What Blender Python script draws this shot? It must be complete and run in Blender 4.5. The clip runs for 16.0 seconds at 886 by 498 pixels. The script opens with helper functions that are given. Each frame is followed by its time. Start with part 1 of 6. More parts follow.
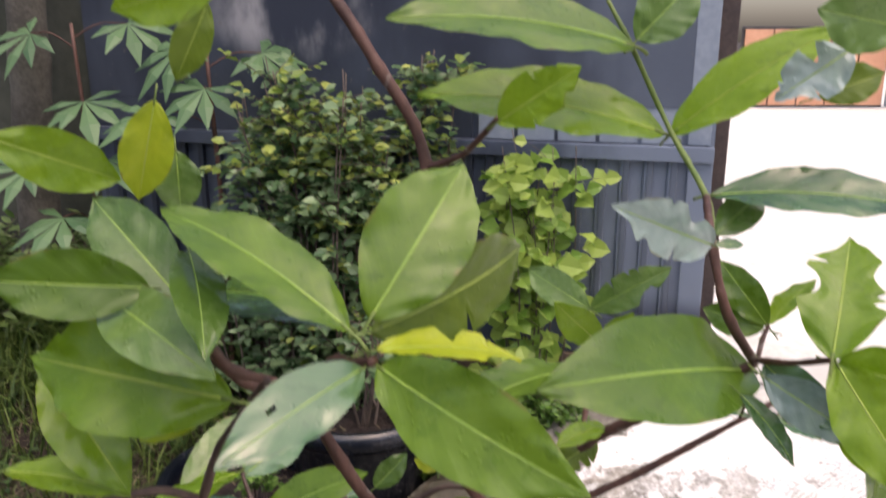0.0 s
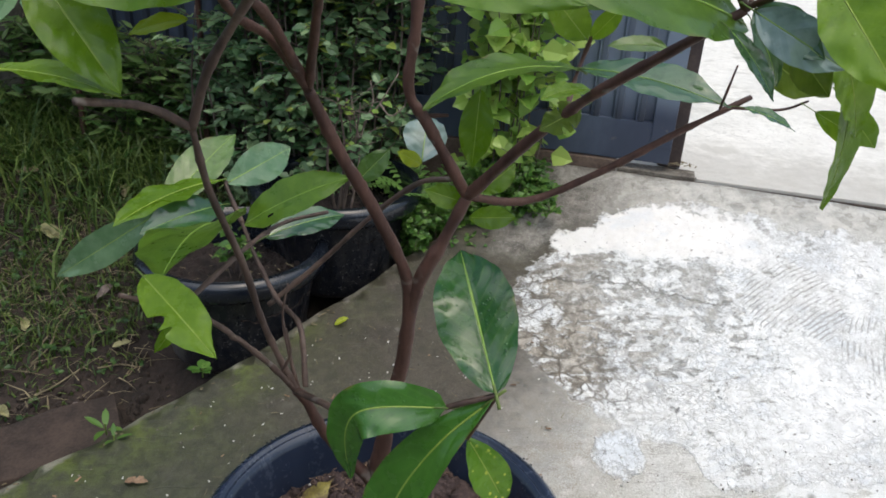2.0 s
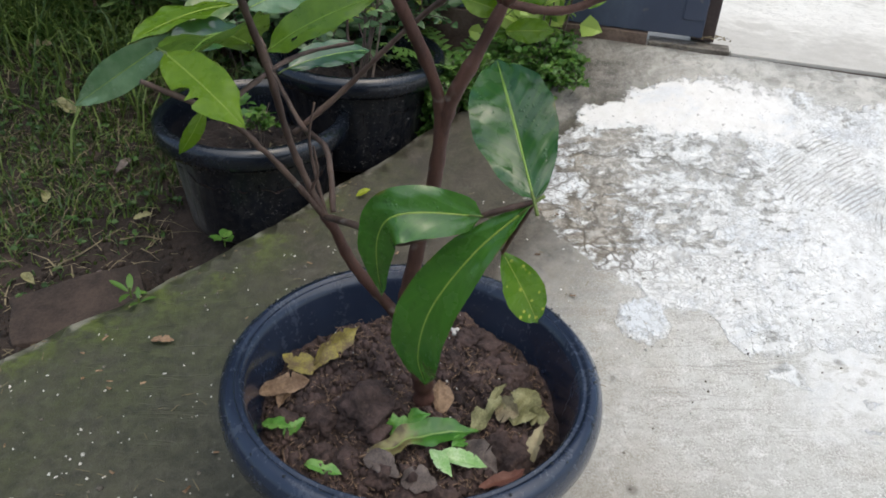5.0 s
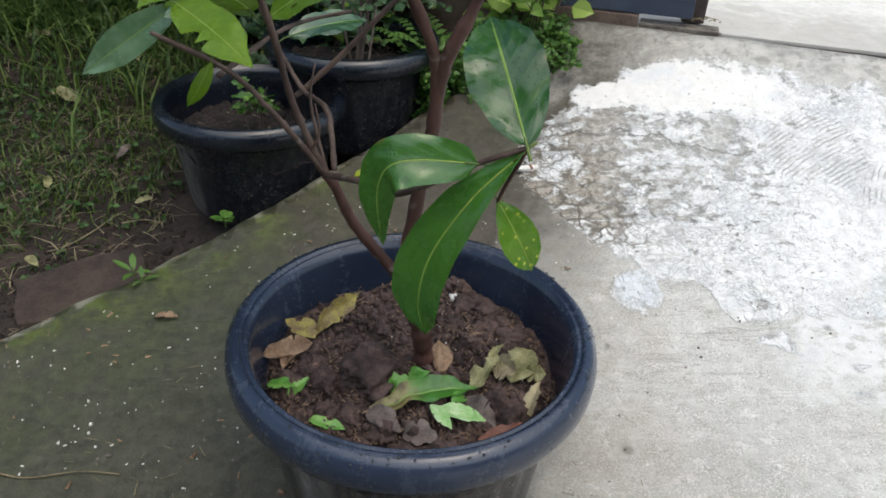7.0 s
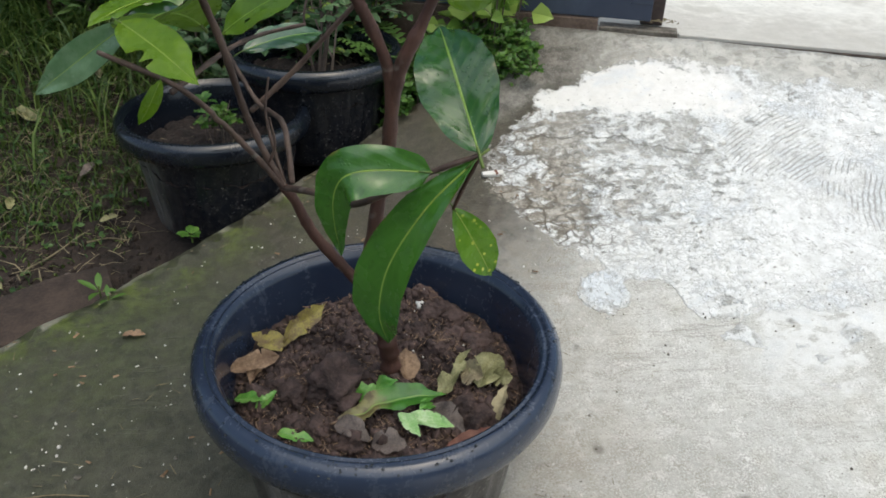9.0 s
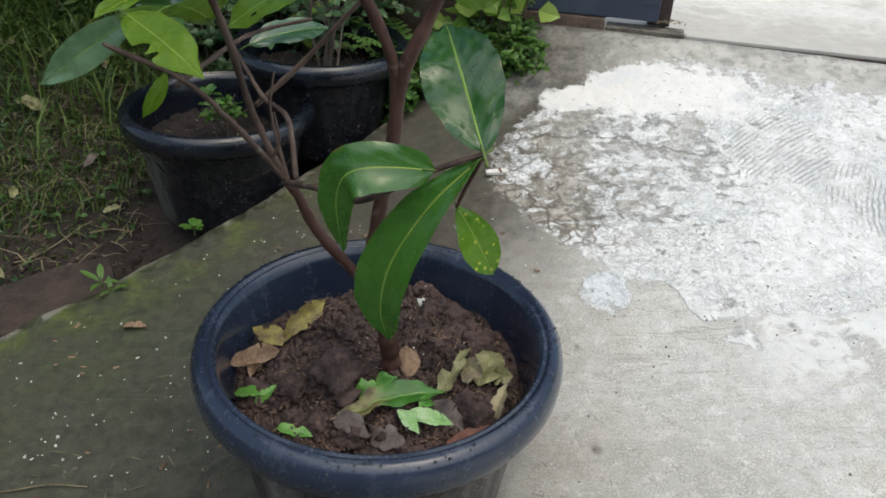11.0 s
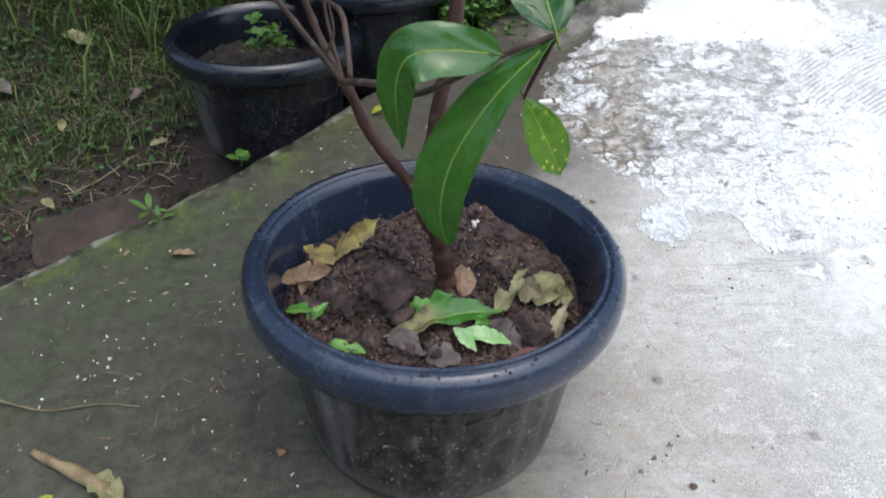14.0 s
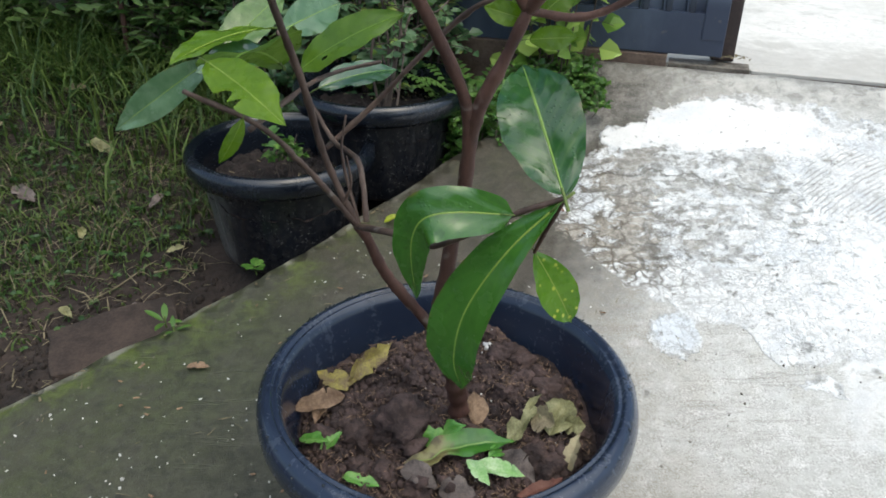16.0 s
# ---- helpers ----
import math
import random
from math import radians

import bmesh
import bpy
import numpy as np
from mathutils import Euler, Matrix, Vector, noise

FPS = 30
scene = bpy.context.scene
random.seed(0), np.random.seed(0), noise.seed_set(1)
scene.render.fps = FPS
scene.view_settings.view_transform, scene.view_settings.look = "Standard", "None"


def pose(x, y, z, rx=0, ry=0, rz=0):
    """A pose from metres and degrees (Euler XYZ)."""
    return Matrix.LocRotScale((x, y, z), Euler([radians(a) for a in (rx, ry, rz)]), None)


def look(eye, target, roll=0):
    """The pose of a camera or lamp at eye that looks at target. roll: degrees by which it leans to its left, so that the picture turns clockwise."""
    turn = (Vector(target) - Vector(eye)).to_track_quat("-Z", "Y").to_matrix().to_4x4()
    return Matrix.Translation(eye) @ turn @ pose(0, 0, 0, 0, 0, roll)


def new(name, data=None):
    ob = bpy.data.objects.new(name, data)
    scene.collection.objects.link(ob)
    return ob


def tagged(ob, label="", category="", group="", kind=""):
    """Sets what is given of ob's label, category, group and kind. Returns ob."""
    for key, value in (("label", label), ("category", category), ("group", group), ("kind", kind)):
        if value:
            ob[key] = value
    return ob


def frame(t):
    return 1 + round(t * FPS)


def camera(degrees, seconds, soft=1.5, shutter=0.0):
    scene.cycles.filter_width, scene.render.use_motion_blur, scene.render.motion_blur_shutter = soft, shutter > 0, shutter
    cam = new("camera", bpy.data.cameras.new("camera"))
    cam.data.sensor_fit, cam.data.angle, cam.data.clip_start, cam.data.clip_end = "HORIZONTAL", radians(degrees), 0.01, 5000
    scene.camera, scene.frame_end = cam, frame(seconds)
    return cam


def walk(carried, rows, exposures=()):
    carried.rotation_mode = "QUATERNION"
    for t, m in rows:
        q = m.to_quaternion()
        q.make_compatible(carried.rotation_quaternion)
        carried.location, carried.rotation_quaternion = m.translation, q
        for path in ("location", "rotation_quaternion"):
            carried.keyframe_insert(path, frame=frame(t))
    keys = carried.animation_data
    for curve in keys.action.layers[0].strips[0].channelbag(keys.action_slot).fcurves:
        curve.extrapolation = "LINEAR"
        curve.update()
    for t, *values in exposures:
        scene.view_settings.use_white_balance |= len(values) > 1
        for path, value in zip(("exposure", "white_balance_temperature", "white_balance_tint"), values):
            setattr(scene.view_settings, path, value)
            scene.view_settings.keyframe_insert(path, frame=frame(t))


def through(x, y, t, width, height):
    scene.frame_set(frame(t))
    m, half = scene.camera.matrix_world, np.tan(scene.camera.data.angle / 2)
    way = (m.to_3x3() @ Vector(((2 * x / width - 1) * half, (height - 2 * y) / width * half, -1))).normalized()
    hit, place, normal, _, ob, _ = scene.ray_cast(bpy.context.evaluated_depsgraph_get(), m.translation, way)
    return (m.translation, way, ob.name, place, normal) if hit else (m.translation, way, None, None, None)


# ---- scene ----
cam = camera(59.3, 16.0, soft=1.7, shutter=0.5)
METRES, EYE, TILT, LEAN, TURN = 0.455, 0.915, -15.0, 0.0, 0.0
ROWS = [
    (0.0, 0.0, 0.0, 0.0, 0.0, 0.0, 0.0),
    (0.5, 0.0068, 0.0007, -0.078, -1.25, -3.88, -0.81),
    (1.0, 0.0026, 0.0015, -0.1549, -1.39, -7.99, -1.73),
    (1.5, -0.0205, -0.0168, -0.2408, -1.13, -11.16, -3.01),
    (2.0, -0.0159, -0.0321, -0.2682, -1.73, -11.01, -2.73),
    (2.5, -0.0226, -0.0456, -0.2796, -1.1, -11.7, -2.62),
    (3.0, -0.0203, -0.0407, -0.2881, -0.73, -12.34, -2.39),
    (3.5, -0.0231, -0.0255, -0.3124, -0.47, -13.69, -2.47),
    (4.0, -0.026, -0.0211, -0.3334, -0.26, -14.75, -2.12),
    (4.5, -0.0293, -0.0049, -0.3841, 0.03, -16.36, -2.11),
    (5.0, -0.0361, -0.0187, -0.438, -0.5, -17.45, -2.87),
    (7.5, -0.0363, -0.0955, -0.5002, -1.02, -17.51, -2.15),
    (8.0, -0.0305, -0.098, -0.4911, -1.54, -16.93, -2.32),
    (8.5, -0.0177, -0.0938, -0.4979, -2.38, -17.13, -1.25),
    (9.0, -0.0065, -0.1028, -0.4931, -3.21, -16.96, -0.79),
    (11.5, -0.0073, -0.1003, -0.491, -2.38, -17.48, -2.14),
    (12.0, -0.0212, -0.1018, -0.522, -1.05, -19.93, -2.08),
    (12.5, -0.0258, -0.0947, -0.5794, 0.19, -22.36, -2.78),
    (13.0, -0.0537, -0.0652, -0.6472, 0.47, -22.69, -1.73),
    (13.5, -0.0477, -0.0685, -0.6401, -0.18, -22.01, -1.7),
    (14.0, -0.0391, -0.0578, -0.6064, 0.18, -20.35, -1.18),
    (14.5, -0.037, -0.0483, -0.5724, 0.22, -18.69, -0.71),
    (15.0, -0.0421, -0.0455, -0.5157, 0.83, -15.99, -0.94),
    (15.5, -0.0473, -0.0473, -0.4764, 1.02, -14.4, -1.13),
    (16.0, -0.0478, -0.0565, -0.4872, 0.79, -14.67, -0.8),
]
walk(cam, [(t, pose(0, 0, EYE, TILT, LEAN, TURN) @ pose(METRES * x, METRES * y, METRES * z, 90 + pitch, roll, yaw)) for t, x, y, z, yaw, pitch, roll in ROWS],
     exposures=[(0.0, 0.47, 7300, 22), (0.5, 0.34, 6700, 6), (1.0, 0.18, 6600, 3), (1.5, 0.07, 6550, 5), (3.0, -0.02, 6400, 7), (5.0, -0.03, 6450, 6), (7.5, 0.02, 6450, 5), (9.0, -0.03, 6550, 3),
                (11.5, -0.12, 6550, 5), (12.3, 0.05, 6250, 7), (13.0, 0.22, 6000, 8), (14.0, 0.22, 6050, 8), (14.6, 0.16, 6150, 6), (16.0, 0.16, 6300, 3)])

# ---- light: a bright overcast day ----
SUN_HIGH, SUN_ROUND = 70.0, 140.0
world = bpy.data.worlds.new("sky")
scene.world = world
world.use_nodes = True
sky = world.node_tree.nodes.new("ShaderNodeTexSky")
sky.sky_type, sky.sun_disc = "NISHITA", False
sky.sun_elevation, sky.sun_rotation = radians(SUN_HIGH), radians(SUN_ROUND)
sky.air_density, sky.dust_density, sky.ozone_density = 1.0, 4.0, 1.0
back = world.node_tree.nodes["Background"]
back.inputs["Strength"].default_value = 0.19
world.node_tree.links.new(sky.outputs["Color"], back.inputs["Color"])
sun = new("sun", bpy.data.lights.new("sun", "SUN"))
sun.data.energy, sun.data.angle, sun.data.color = 1.6, radians(100), (1.0, 0.99, 0.97)
sun.matrix_world = look((5 * math.sin(radians(SUN_ROUND)) * math.cos(radians(SUN_HIGH)), 5 * math.cos(radians(SUN_ROUND)) * math.cos(radians(SUN_HIGH)), 5 * math.sin(radians(SUN_HIGH))), (0, 0, 0))


# ---- node helpers ----
class Val:
    """A float socket in a node tree, with arithmetic."""

    def __init__(self, tree, socket):
        self.tree, self.socket = tree, socket

    def op(self, kind, other=None, clamp=False):
        node = self.tree.nodes.new("ShaderNodeMath")
        node.operation, node.use_clamp = kind, clamp
        self.tree.links.new(self.socket, node.inputs[0])
        if isinstance(other, Val):
            self.tree.links.new(other.socket, node.inputs[1])
        elif other is not None:
            node.inputs[1].default_value = other
        return Val(self.tree, node.outputs[0])

    def __add__(self, o):
        return self.op("ADD", o)

    def __sub__(self, o):
        return self.op("SUBTRACT", o)

    def __mul__(self, o):
        return self.op("MULTIPLY", o)

    def least(self, o):
        return self.op("MINIMUM", o)

    def most(self, o):
        return self.op("MAXIMUM", o)

    def power(self, o):
        return self.op("POWER", o)

    def size(self):
        return self.op("ABSOLUTE")

    def sine(self):
        return self.op("SINE")

    def step(self, low, high, to_low=0.0, to_high=1.0):
        node = self.tree.nodes.new("ShaderNodeMapRange")
        node.interpolation_type, node.clamp = "SMOOTHSTEP", True
        self.tree.links.new(self.socket, node.inputs["Value"])
        for key, v in (("From Min", low), ("From Max", high), ("To Min", to_low), ("To Max", to_high)):
            node.inputs[key].default_value = v
        return Val(self.tree, node.outputs["Result"])


class Mat:
    """A node material with its parts at hand."""

    def __init__(self, name, rough=0.6, metal=0.0):
        self.mat = bpy.data.materials.new(name)
        self.mat.use_nodes = True
        self.tree = self.mat.node_tree
        self.bsdf = self.tree.nodes["Principled BSDF"]
        self.out = self.tree.nodes["Material Output"]
        self.bsdf.inputs["Roughness"].default_value = rough
        self.bsdf.inputs["Metallic"].default_value = metal
        self.geo = self.tree.nodes.new("ShaderNodeNewGeometry")
        self.place = self.geo.outputs["Position"]

    def axes(self):
        node = self.tree.nodes.new("ShaderNodeSeparateXYZ")
        self.tree.links.new(self.place, node.inputs[0])
        return [Val(self.tree, s) for s in node.outputs]

    def turned(self, degrees, stretch):
        node = self.tree.nodes.new("ShaderNodeMapping")
        node.inputs["Rotation"].default_value, node.inputs["Scale"].default_value = (0, 0, radians(degrees)), stretch
        self.tree.links.new(self.place, node.inputs["Vector"])
        return node.outputs["Vector"]

    def rings(self, shift, scale):
        """Slightly uneven concentric lines, as a brush leaves them."""
        move = self.tree.nodes.new("ShaderNodeMapping")
        move.inputs["Location"].default_value = shift
        self.tree.links.new(self.place, move.inputs["Vector"])
        node = self.tree.nodes.new("ShaderNodeTexWave")
        node.wave_type, node.rings_direction = "RINGS", "Z"
        self.tree.links.new(move.outputs["Vector"], node.inputs["Vector"])
        for key, v in (("Scale", scale), ("Distortion", 3.4), ("Detail", 3.0), ("Detail Scale", 1.1)):
            node.inputs[key].default_value = v
        return Val(self.tree, node.outputs["Fac"])

    def noise(self, scale, detail=4.0, rough=0.55, warp=0.0, stretch=None, where=None):
        where = where or self.place
        if stretch:
            m = self.tree.nodes.new("ShaderNodeMapping")
            m.inputs["Scale"].default_value = stretch
            self.tree.links.new(where, m.inputs["Vector"])
            where = m.outputs["Vector"]
        node = self.tree.nodes.new("ShaderNodeTexNoise")
        node.inputs["Scale"].default_value, node.inputs["Detail"].default_value = scale, detail
        node.inputs["Roughness"].default_value, node.inputs["Distortion"].default_value = rough, warp
        self.tree.links.new(where, node.inputs["Vector"])
        return Val(self.tree, node.outputs["Fac"])

    def cells(self, scale, feature="F1"):
        node = self.tree.nodes.new("ShaderNodeTexVoronoi")
        node.feature = feature
        node.inputs["Scale"].default_value = scale
        self.tree.links.new(self.place, node.inputs["Vector"])
        return Val(self.tree, node.outputs["Distance"])

    def cracks(self, scale, warp):
        """Distance from the edges of wavering plates."""
        bend = self.tree.nodes.new("ShaderNodeTexNoise")
        bend.inputs["Scale"].default_value, bend.inputs["Detail"].default_value = scale * 0.9, 4.0
        self.tree.links.new(self.place, bend.inputs["Vector"])
        move = self.tree.nodes.new("ShaderNodeVectorMath")
        move.operation = "MULTIPLY_ADD"
        self.tree.links.new(bend.outputs["Color"], move.inputs[0])
        move.inputs[1].default_value = (warp, warp, warp)
        self.tree.links.new(self.place, move.inputs[2])
        node = self.tree.nodes.new("ShaderNodeTexVoronoi")
        node.feature = "DISTANCE_TO_EDGE"
        node.inputs["Scale"].default_value = scale
        self.tree.links.new(move.outputs["Vector"], node.inputs["Vector"])
        return Val(self.tree, node.outputs["Distance"])

    def uv(self):
        node = self.tree.nodes.new("ShaderNodeTexCoord")
        cut = self.tree.nodes.new("ShaderNodeSeparateXYZ")
        self.tree.links.new(node.outputs["UV"], cut.inputs[0])
        return Val(self.tree, cut.outputs[0]), Val(self.tree, cut.outputs[1])

    def chance(self, island=False):
        if island:
            return Val(self.tree, self.geo.outputs["Random Per Island"])
        node = self.tree.nodes.new("ShaderNodeObjectInfo")
        return Val(self.tree, node.outputs["Random"])

    def mix(self, fac, a, b):
        node = self.tree.nodes.new("ShaderNodeMix")
        node.data_type = "RGBA"
        if isinstance(fac, Val):
            self.tree.links.new(fac.socket, node.inputs["Factor"])
        else:
            node.inputs["Factor"].default_value = fac
        for socket, v in ((node.inputs[6], a), (node.inputs[7], b)):
            if isinstance(v, tuple):
                socket.default_value = (*v, 1.0)
            else:
                self.tree.links.new(v, socket)
        return node.outputs[2]

    def colour(self, v):
        if isinstance(v, tuple):
            self.bsdf.inputs["Base Color"].default_value = (*v, 1.0)
        else:
            self.tree.links.new(v, self.bsdf.inputs["Base Color"])
        return self

    def rough(self, v):
        self.tree.links.new(v.socket, self.bsdf.inputs["Roughness"])
        return self

    def bump(self, v, strength=0.4, depth=0.002):
        node = self.tree.nodes.new("ShaderNodeBump")
        node.inputs["Strength"].default_value, node.inputs["Distance"].default_value = strength, depth
        self.tree.links.new(v.socket, node.inputs["Height"])
        self.tree.links.new(node.outputs["Normal"], self.bsdf.inputs["Normal"])
        return self

    def glow_through(self, colour, share):
        """Thin leaves let part of the light through."""
        thin = self.tree.nodes.new("ShaderNodeBsdfTranslucent")
        if isinstance(colour, tuple):
            thin.inputs["Color"].default_value = (*colour, 1.0)
        else:
            self.tree.links.new(colour, thin.inputs["Color"])
        both = self.tree.nodes.new("ShaderNodeMixShader")
        both.inputs[0].default_value = share
        self.tree.links.new(self.bsdf.outputs[0], both.inputs[1])
        self.tree.links.new(thin.outputs[0], both.inputs[2])
        self.tree.links.new(both.outputs[0], self.out.inputs["Surface"])
        return self


def shade(c, k):
    return tuple(min(1.0, v * k) for v in c)


def two_tone(name, a, b, scale, rough=0.7, bump=0.4, depth=0.002, fine=None, metal=0.0):
    """A surface of two colours mixed by noise at two scales, with fine relief."""
    m = Mat(name, rough, metal)
    big, small = m.noise(scale, 5), m.noise(fine or scale * 9, 4)
    m.colour(m.mix((big * 0.65 + small * 0.35).step(0.35, 0.65), a, b))
    m.bump(big * 0.4 + small * 0.6, bump, depth)
    return m.mat


def leaf_material(name, dark, light, rib, rough=0.3, through=0.25, spots=None, gloss=0.10):
    """A leathery wet leaf: uneven green, fine side veins, a thin pale rib, drops and dull films."""
    m = Mat(name, rough)
    u, v = m.uv()
    side = u.size()
    wave = ((v * 62.0 - side * 17.0).sine() * 0.5 + 0.5).power(6.0)
    blotch = m.noise(26.0, 4) * 0.7 + m.noise(150.0, 2) * 0.3
    body = m.mix((blotch + m.chance() * 0.30 - 0.15).step(0.30, 0.70), dark, light)
    body = m.mix(wave * 0.04, body, rib)
    body = m.mix(side.step(0.012, 0.050, 0.9, 0.0), body, rib)
    flecks = m.noise(85.0, 3, 0.6).step(0.56, 0.68) * m.noise(22.0, 3).step(0.42, 0.6)
    body = m.mix(flecks * 0.55, body, shade(dark, 0.75))
    wear_or_glare = (side + (m.noise(70.0, 3) - 0.5) * 0.5).step(0.93, 1.04) * m.noise(34.0, 2).step(0.52, 0.62)
    body = m.mix(wear_or_glare * 0.7, body, (0.16, 0.13, 0.035))
    if spots:
        body = m.mix(m.cells(150.0).step(0.16, 0.27, 1.0, 0.0) * m.noise(35.0, 2).step(0.40, 0.50), body, spots)
    m.colour(body)
    film = m.noise(48.0, 4, 0.6).step(0.48, 0.62)
    m.rough((film * 0.12 + blotch * 0.10 + (rough - 0.07)).most(0.06))
    drops = m.cells(250.0).step(0.10, 0.30, 1.0, 0.0) * m.noise(60.0, 2).step(0.50, 0.60)
    m.bump(drops * 0.55 + wave * 0.07 + m.noise(42.0, 2) * 0.16 + m.noise(170.0, 3) * 0.10 + side.step(0.0, 0.08) * 0.4, 0.30, 0.0018)
    m.bsdf.inputs["Specular IOR Level"].default_value = 0.38 + gloss
    m.bsdf.inputs["Coat Weight"].default_value = gloss
    m.bsdf.inputs["Coat Roughness"].default_value = 0.09
    m.glow_through(body, through)
    return m.mat


def small_leaf_material(name, dark, light, rough=0.45, through=0.3):
    m = Mat(name, rough)
    c = m.mix((m.chance(True) * 0.7 + m.noise(9.0, 3) * 0.3).step(0.2, 0.85), dark, light)
    m.colour(c)
    m.glow_through(c, through)
    return m.mat


# ---- materials ----
LEAF = {
    "deep": leaf_material("leaf_deep", (0.016, 0.072, 0.014), (0.032, 0.118, 0.022), (0.34, 0.52, 0.09), 0.20, 0.12, gloss=0.22),
    "fresh": leaf_material("leaf_fresh", (0.030, 0.110, 0.011), (0.060, 0.180, 0.021), (0.26, 0.44, 0.09), 0.22, 0.22, gloss=0.25),
    "dark": leaf_material("leaf_dark", (0.026, 0.078, 0.020), (0.050, 0.125, 0.032), (0.16, 0.30, 0.08), 0.20, 0.15, gloss=0.22),
    "mid": leaf_material("leaf_mid", (0.066, 0.140, 0.010), (0.120, 0.220, 0.018), (0.22, 0.38, 0.06), 0.30, 0.30),
    # Bluish pale base colour paints in the sky's reflection on these leaves.
    "sheen": leaf_material("leaf_sky_sheen", (0.150, 0.235, 0.200), (0.270, 0.360, 0.330), (0.26, 0.38, 0.22), 0.12, 0.12, gloss=0.30),
    "glossy": leaf_material("leaf_glossy", (0.036, 0.100, 0.038), (0.070, 0.150, 0.060), (0.20, 0.33, 0.14), 0.13, 0.14, gloss=0.35),
    # Paler grey-green base paints whitish sky sheen onto the left bunch.
    "frost": leaf_material("leaf_sky_sheen_green", (0.095, 0.195, 0.085), (0.190, 0.310, 0.165), (0.26, 0.38, 0.16), 0.18, 0.2, gloss=0.3),
    "pale": leaf_material("leaf_pale", (0.070, 0.145, 0.026), (0.135, 0.235, 0.058), (0.22, 0.36, 0.10), 0.24, 0.28, gloss=0.18),
    "lime": leaf_material("leaf_lime", (0.115, 0.228, 0.010), (0.190, 0.320, 0.020), (0.34, 0.46, 0.07), 0.28, 0.42),
    "olive": leaf_material("leaf_olive", (0.095, 0.158, 0.013), (0.150, 0.220, 0.022), (0.26, 0.33, 0.06), 0.34, 0.42),
    "yellow": leaf_material("leaf_yellow", (0.300, 0.400, 0.020), (0.430, 0.500, 0.030), (0.50, 0.55, 0.10), 0.36, 0.42),
    "spotted": leaf_material("leaf_spotted", (0.085, 0.215, 0.014), (0.145, 0.300, 0.022), (0.32, 0.42, 0.06), 0.26, 0.38, (0.58, 0.62, 0.09)),
}


def fallen_leaf_material():
    m = Mat("leaf_fallen", 0.35)
    u, v = m.uv()
    blotch = m.noise(60.0, 4)
    c = m.mix(blotch.step(0.35, 0.65), (0.028, 0.115, 0.011), (0.062, 0.180, 0.020))
    c = m.mix((v + (blotch - 0.5) * 0.5).step(0.30, 0.48, 1.0, 0.0), c, m.mix(blotch.step(0.4, 0.6), (0.100, 0.075, 0.030), (0.210, 0.190, 0.070)))
    m.colour(m.mix(u.size().step(0.03, 0.09, 0.7, 0.0), c, (0.24, 0.36, 0.09)))
    m.bump(blotch, 0.5, 0.0015)
    return m.mat


FALLEN = fallen_leaf_material()
RIB = {
    "green": two_tone("rib_green", (0.200, 0.340, 0.055), (0.290, 0.430, 0.080), 80.0, 0.4, 0.2, 0.0005),
    "lime": two_tone("rib_lime", (0.250, 0.360, 0.050), (0.330, 0.430, 0.080), 80.0, 0.4, 0.2, 0.0005),
}
def bark(name, dark, light, fleck):
    m = Mat(name, 0.60)
    big, small, fibre = m.noise(22.0, 5), m.noise(260.0, 4, 0.65), m.noise(90.0, 5, 0.6, 0.0, (1.0, 1.0, 0.25))
    c = m.mix((big * 0.5 + fibre * 0.5).step(0.38, 0.62), dark, light)
    c = m.mix((big * 0.4 + small * 0.6).step(0.56, 0.66) * 0.40, c, fleck)
    scar = m.noise(46.0, 2, 0.5, 0.4).step(0.66, 0.72)
    c = m.mix(scar * 0.6, c, (0.20, 0.175, 0.15))
    m.colour(m.mix(small.step(0.30, 0.40, 1.0, 0.0) * 0.5, c, shade(dark, 0.5)))
    m.bump(fibre * 0.6 + small * 0.4, 0.8, 0.0016)
    return m.mat


BARK = bark("bark_brown", (0.046, 0.018, 0.012), (0.105, 0.048, 0.034), (0.150, 0.096, 0.072))
BARK_DULL = bark("bark_greybrown", (0.048, 0.028, 0.021), (0.118, 0.076, 0.058), (0.200, 0.158, 0.128))
BARK_GREY = two_tone("bark_grey", (0.045, 0.042, 0.034), (0.120, 0.112, 0.092), 14.0, 0.85, 0.8, 0.004)
TWIG = two_tone("twig_greybrown", (0.060, 0.044, 0.034), (0.130, 0.100, 0.080), 40.0, 0.75, 0.6, 0.001)
TWIG_PALE = two_tone("twig_pale", (0.150, 0.110, 0.090), (0.280, 0.220, 0.185), 60.0, 0.8, 0.6, 0.001)
STEM_GREEN = two_tone("stem_green", (0.080, 0.140, 0.025), (0.140, 0.190, 0.040), 60.0, 0.5, 0.3, 0.0008)
SOIL = two_tone("soil_brown", (0.024, 0.0145, 0.0125), (0.100, 0.064, 0.055), 38.0, 0.88, 1.0, 0.004, 240.0)
HUSK = two_tone("husk_straw", (0.080, 0.046, 0.030), (0.280, 0.185, 0.115), 160.0, 0.8, 0.3)
DRY = two_tone("dry_leaf_brown", (0.130, 0.075, 0.040), (0.340, 0.225, 0.135), 40.0, 0.7, 0.6, 0.0015)
DRY_PALE = two_tone("dry_leaf_pale", (0.170, 0.135, 0.080), (0.400, 0.340, 0.200), 45.0, 0.7, 0.6, 0.0015)
DRY_YELLOW = two_tone("dry_leaf_yellow", (0.330, 0.280, 0.060), (0.130, 0.085, 0.045), 55.0, 0.65, 0.6, 0.0015)
DRY_OLIVE = two_tone("dry_leaf_olive", (0.105, 0.100, 0.036), (0.290, 0.275, 0.130), 45.0, 0.6, 0.6, 0.0015)
